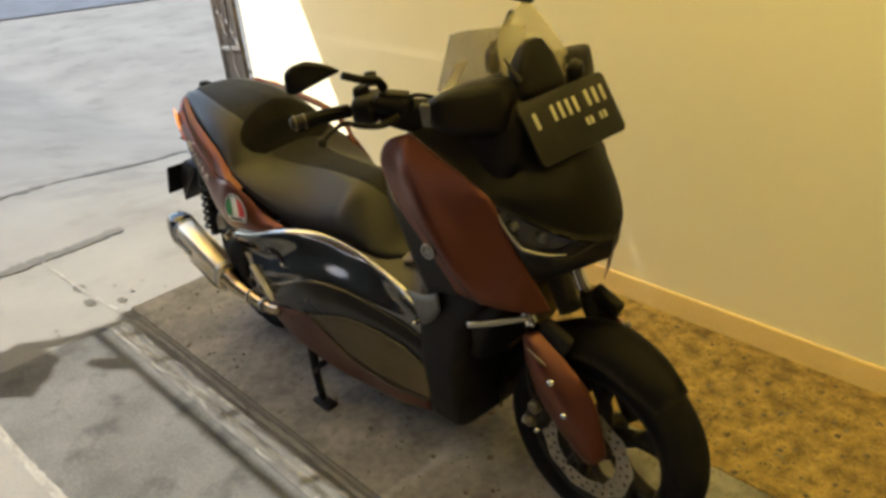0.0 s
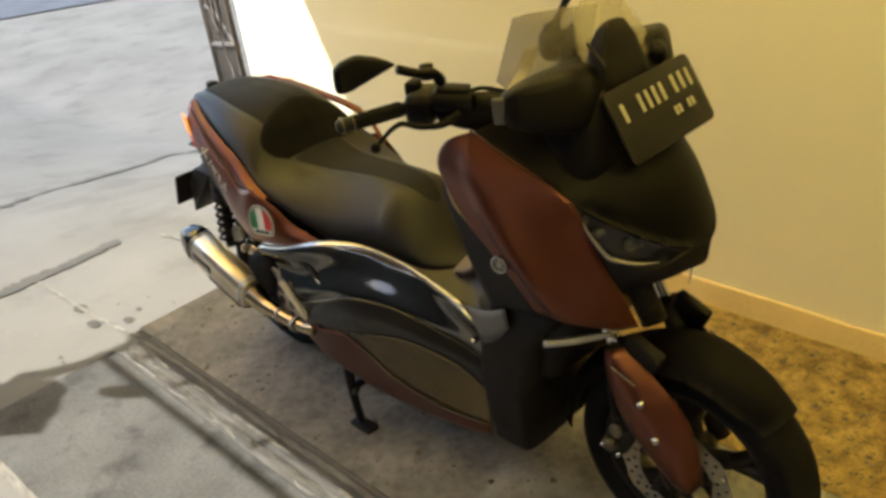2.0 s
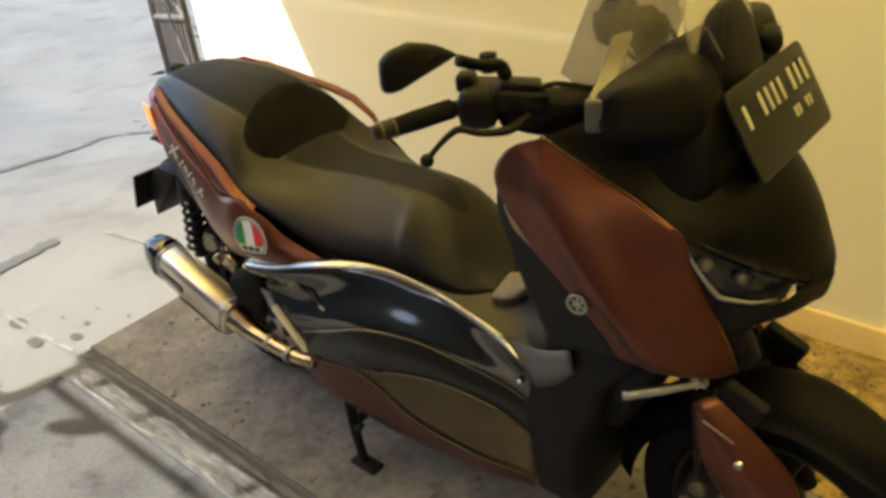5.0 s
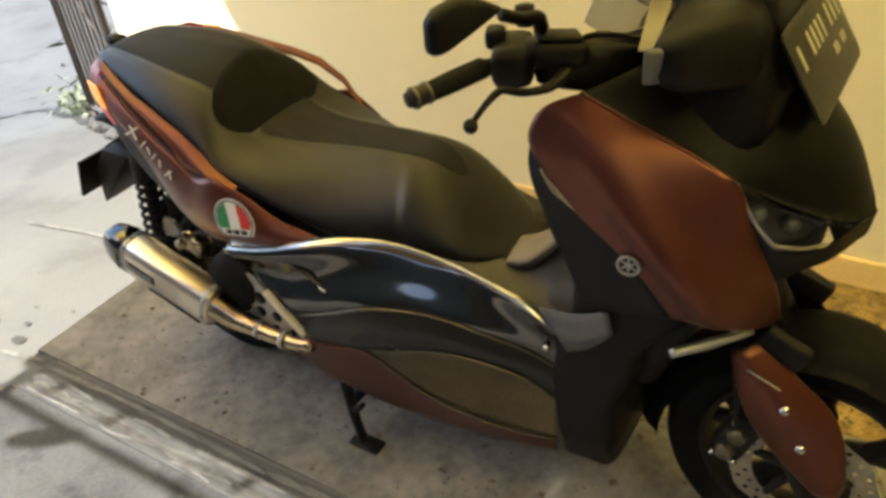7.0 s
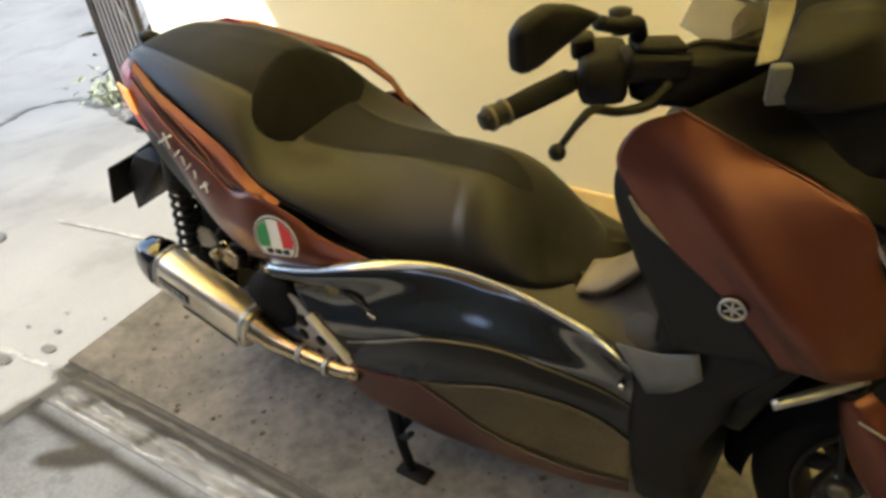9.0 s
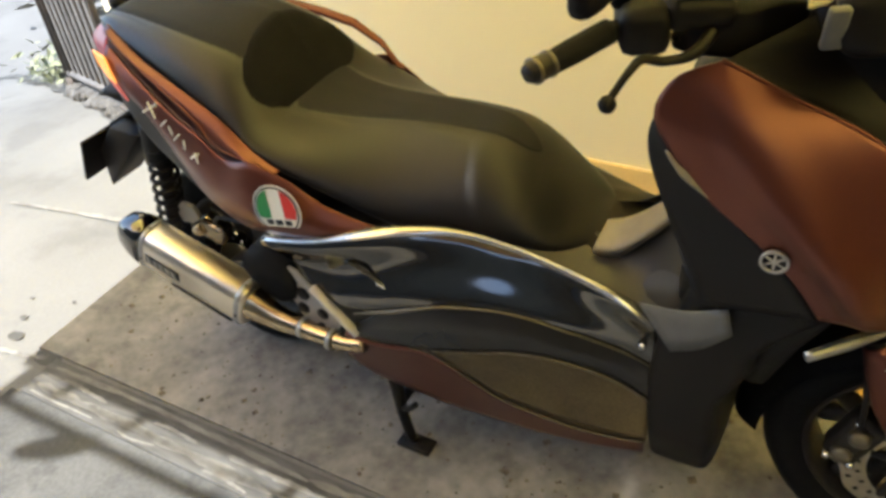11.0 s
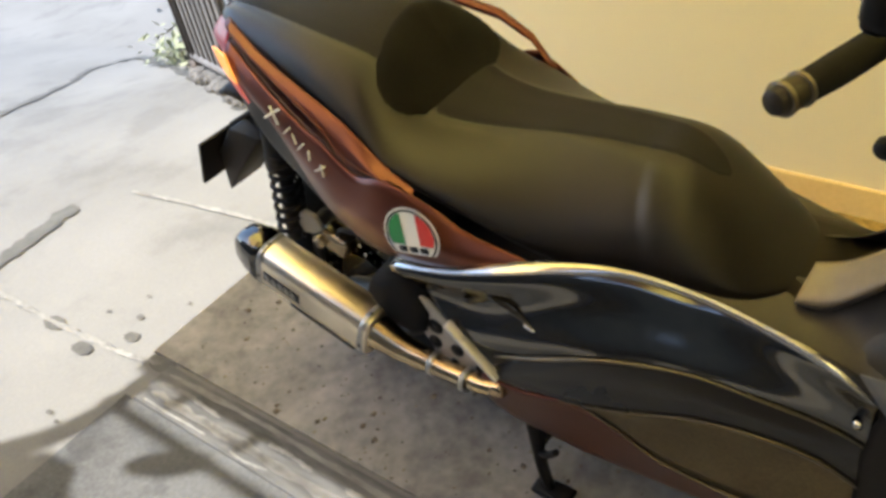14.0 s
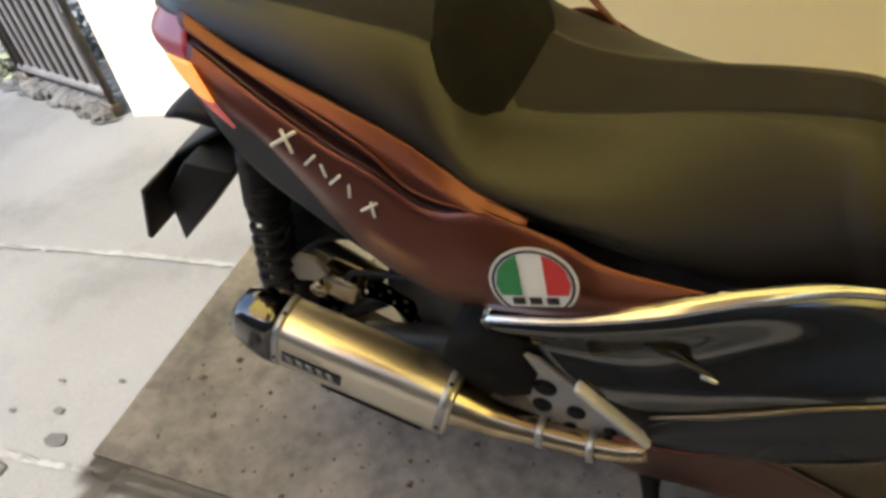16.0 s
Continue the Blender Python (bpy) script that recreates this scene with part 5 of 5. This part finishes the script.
# centre stand
for s in (-1, 1):
    leg = part("stand_leg", tube([(0.515, s * 0.185, 0.235), (0.528, s * 0.197, 0.175), (0.535, s * 0.20, 0.09), (0.548, s * 0.20, 0.014)], [0.016, 0.015, 0.013, 0.012], 10), BLACK, scooter, "black centre stand leg")
    part("stand_foot", box((0.085, 0.045, 0.014), (0.560, s * 0.203, 0.0085), (0, 0, 0), 0.005), BLACK, leg)
    part("stand_spur", tube([(0.532, s * 0.20, 0.12), (0.56, s * 0.21, 0.135), (0.585, s * 0.215, 0.165)], [0.009, 0.008, 0.007], 8), BLACK, leg)
part("stand_bar", tube([(0.53, -0.19, 0.13), (0.53, 0.19, 0.13)], 0.012, 10), BLACK, scooter)

# sticker and lettering on the tail panel




def disc_sheet(r0, r1, y_off, a0=0.0, a1=360.0, clip=(-1, 1), bottom=-1.0):
    """A flat ring on the tail panel round the sticker's centre; clip: its share of the width, bottom: cut below."""
    bm = bmesh.new()
    rows = []
    for r in np.linspace(r0, r1, 4):
        row = []
        for a in np.linspace(radians(a0), radians(a1), 40):
            u = min(max(r * math.cos(a), clip[0]), clip[1])
            v = max(r * math.sin(a), bottom)
            row.append(sticker_at(u, v, y_off))
        rows.append(row)
    mesh_grid(bm, rows)
    return bm


STICKER_C, STICKER_U, STICKER_V = np.array((0.411, -0.2925, 0.692)), np.array((0.985, 0.12, 0.10)), np.array((-0.10, 0.10, 0.99))


def sticker_at(u, v, off):
    n = np.cross(STICKER_U, STICKER_V)
    n = n / np.linalg.norm(n)
    n = n if n[1] < 0 else -n
    return tuple(STICKER_C + u * STICKER_U + v * STICKER_V + off * n)


def stripe(u0, u1, r, off, low):
    bm = bmesh.new()
    us = np.linspace(u0, u1, 8)
    mesh_grid(bm, [[sticker_at(u, k * math.sqrt(max(r * r - u * u, 0)) + (1 - k) * max(low, -math.sqrt(max(r * r - u * u, 0))), off) for u in us] for k in np.linspace(0, 1, 5)])
    return bm


sticker = part("round_sticker", moved(disc_sheet(0.0, 0.052, 0.002, bottom=-0.034), Matrix()), WHITE, scooter, "round green, white and red striped sticker")
part("sticker_ring", disc_sheet(0.045, 0.0485, 0.0035, bottom=-0.0335), INK, sticker)
part("green_stripe", stripe(-0.0435, -0.0145, 0.0435, 0.0035, -0.016), GREEN, sticker)
part("red_stripe", stripe(0.0145, 0.0435, 0.0435, 0.0035, -0.016), RED, sticker)
for k in range(3):
    part("sticker_bar", moved(box((0.014, 0.002, 0.010), bevel=0.0), Matrix.Translation(sticker_at(-0.020 + 0.020 * k, -0.0245, 0.0035)) @ pose(0, 0, 0, 0, -6, 7)), INK, sticker)
for q, (w, h, turn) in enumerate(((0.0045, 0.044, 62), (0.004, 0.036, -8), (0.0032, 0.022, 50), (0.0032, 0.020, -5), (0.0032, 0.022, 50), (0.0032, 0.020, 10), (0.0034, 0.026, 62), (0.0034, 0.024, 0))):
    x = 0.088 + (0.0, 0.004, 0.030, 0.045, 0.058, 0.074, 0.096, 0.100)[q] * 1.15
    part("badge_bar", moved(box((w, 0.003, h), bevel=0.0008), pose(x, -0.2395 - 0.19 * (x - 0.078), 0.822 - 0.66 * (x - 0.078), 0, turn, 11)), WHITE, scooter, "pale slanted badge bar")

# ---- gate and planting beyond the wall ----
gate = thing("iron_gate", (-2.2, 1.12, fall(-2.2, 1.12)), "open rusty black iron bar gate beside the yellow wall", "gate")
GA, GB = np.array((-1.65, 0.955)), np.array((-2.52, 1.30))
along = (GB - GA) / np.linalg.norm(GB - GA)
glen = float(np.linalg.norm(GB - GA))


def gate_at(u, z):
    p = GA + along * u
    return (p[0], p[1], fall(*p) + z)


SLAT = material("weathered grey gate slat", (0.13, 0.12, 0.112), 0.7, metal=0.2, second=(0.06, 0.052, 0.045), scale=9, amount=0.9, bump=0.001, stretch=(1, 1, 0.3))
lean = math.degrees(math.atan2(along[1], along[0]))
for u, r in ((0.0, 0.014), (glen - 0.07, 0.02), (glen, 0.026)):
    part("post", tube([gate_at(u, 0.02), gate_at(u, 1.9)], r, 8, 2), IRON, gate)
for z, r in ((0.10, 0.022), (0.80, 0.020), (1.85, 0.02)):
    part("rail", tube([gate_at(0, z), gate_at(glen, z)], r, 8, 2), SLAT, gate, "grey gate rail")
part("brace", tube([gate_at(0.02, 0.80), gate_at(glen * 0.5, 0.97), gate_at(glen, 1.04)], 0.014, 8), SLAT, gate, "slanting grey brace")
for k in range(1, 9):
    u = glen * k / 9.2
    part("slat", box((0.052, 0.010, 1.73), gate_at(u, 0.975), (0, 0, lean), 0.003, 1), SLAT, gate, smooth=False)
    part("bar", tube([gate_at(u + 0.048, 0.10), gate_at(u + 0.048, 1.85)], 0.011, 6, 2), IRON, gate)
part("wire", tube([(lambda p: (p[0], p[1] - 0.03, p[2]))(gate_at(glen * (0.35 + 0.22 * math.cos(a)), 1.08 + 0.20 * math.sin(a))) for a in np.linspace(0.4, 6.4, 14)], 0.006, 6), IRON, gate, "loop of black wire hung on the gate")
part("wire", tube([(lambda p: (p[0], p[1] - 0.03, p[2]))(gate_at(glen * u, z)) for u, z in ((0.05, 0.55), (0.3, 0.75), (0.45, 1.15), (0.75, 1.3), (1.0, 1.45))], 0.005, 6), IRON, gate)
part("foot", box((0.09, 0.05, 0.06), gate_at(0.03, 0.03), (0, 0, -20), 0.01), IRON, gate)
part("foot", box((0.10, 0.06, 0.08), gate_at(glen - 0.03, 0.035), (0, 0, -20), 0.01), IRON, gate)


def leaves(count, centre, spread, size, seed):
    rnd = random.Random(seed)
    bm = bmesh.new()
    for _ in range(count):
        p = Vector((centre[0] + rnd.gauss(0, spread[0]), centre[1] + rnd.gauss(0, spread[1]), abs(rnd.gauss(0, spread[2]))))
        p.z += fall(p.x, p.y) + 0.01
        s = size * rnd.uniform(0.6, 1.4)
        m = Matrix.Translation(p) @ Euler((rnd.uniform(-0.9, 0.9), rnd.uniform(-0.9, 0.9), rnd.uniform(0, 6.3))).to_matrix().to_4x4()
        v = [bm.verts.new(m @ Vector(q)) for q in ((0, 0, 0), (s * 0.35, s * 0.16, s * 0.05), (s, 0, 0), (s * 0.35, -s * 0.16, s * 0.05))]
        bm.faces.new(v)
    return bm


rr = random.Random(12)
rubble = join(*[box((rr.uniform(0.03, 0.11), rr.uniform(0.03, 0.08), rr.uniform(0.02, 0.055)), (lambda p: (p[0] + rr.uniform(-0.03, 0.03), p[1] + rr.uniform(-0.04, 0.02), p[2]))(gate_at(glen * rr.uniform(0.02, 0.98), 0.015)), (rr.uniform(-15, 15), rr.uniform(-15, 15), rr.uniform(0, 180)), 0.010, 1) for _ in range(110)])
RUBBLE = material("dirty broken concrete", (0.13, 0.122, 0.112), 0.9, second=(0.05, 0.046, 0.04), scale=12, amount=0.9, bump=0.003, spec=0.1)
tagged(link("rubble", rubble, RUBBLE, smooth=False), "broken grey concrete rubble along the gate foot", "rubble", kind="stuff")
tagged(link("weeds", leaves(170, (-2.90, 1.455), (0.12, 0.05, 0.09), 0.07, 4), LEAF, smooth=False), "pale dry weeds at the foot of the iron gate", "plant", kind="stuff")
tagged(link("dry_shrub", leaves(420, (-2.38, 1.50), (0.22, 0.07, 0.26), 0.10, 9), DRYLEAF, smooth=False), "dry grey-brown shrub behind the iron gate", "plant", kind="stuff")
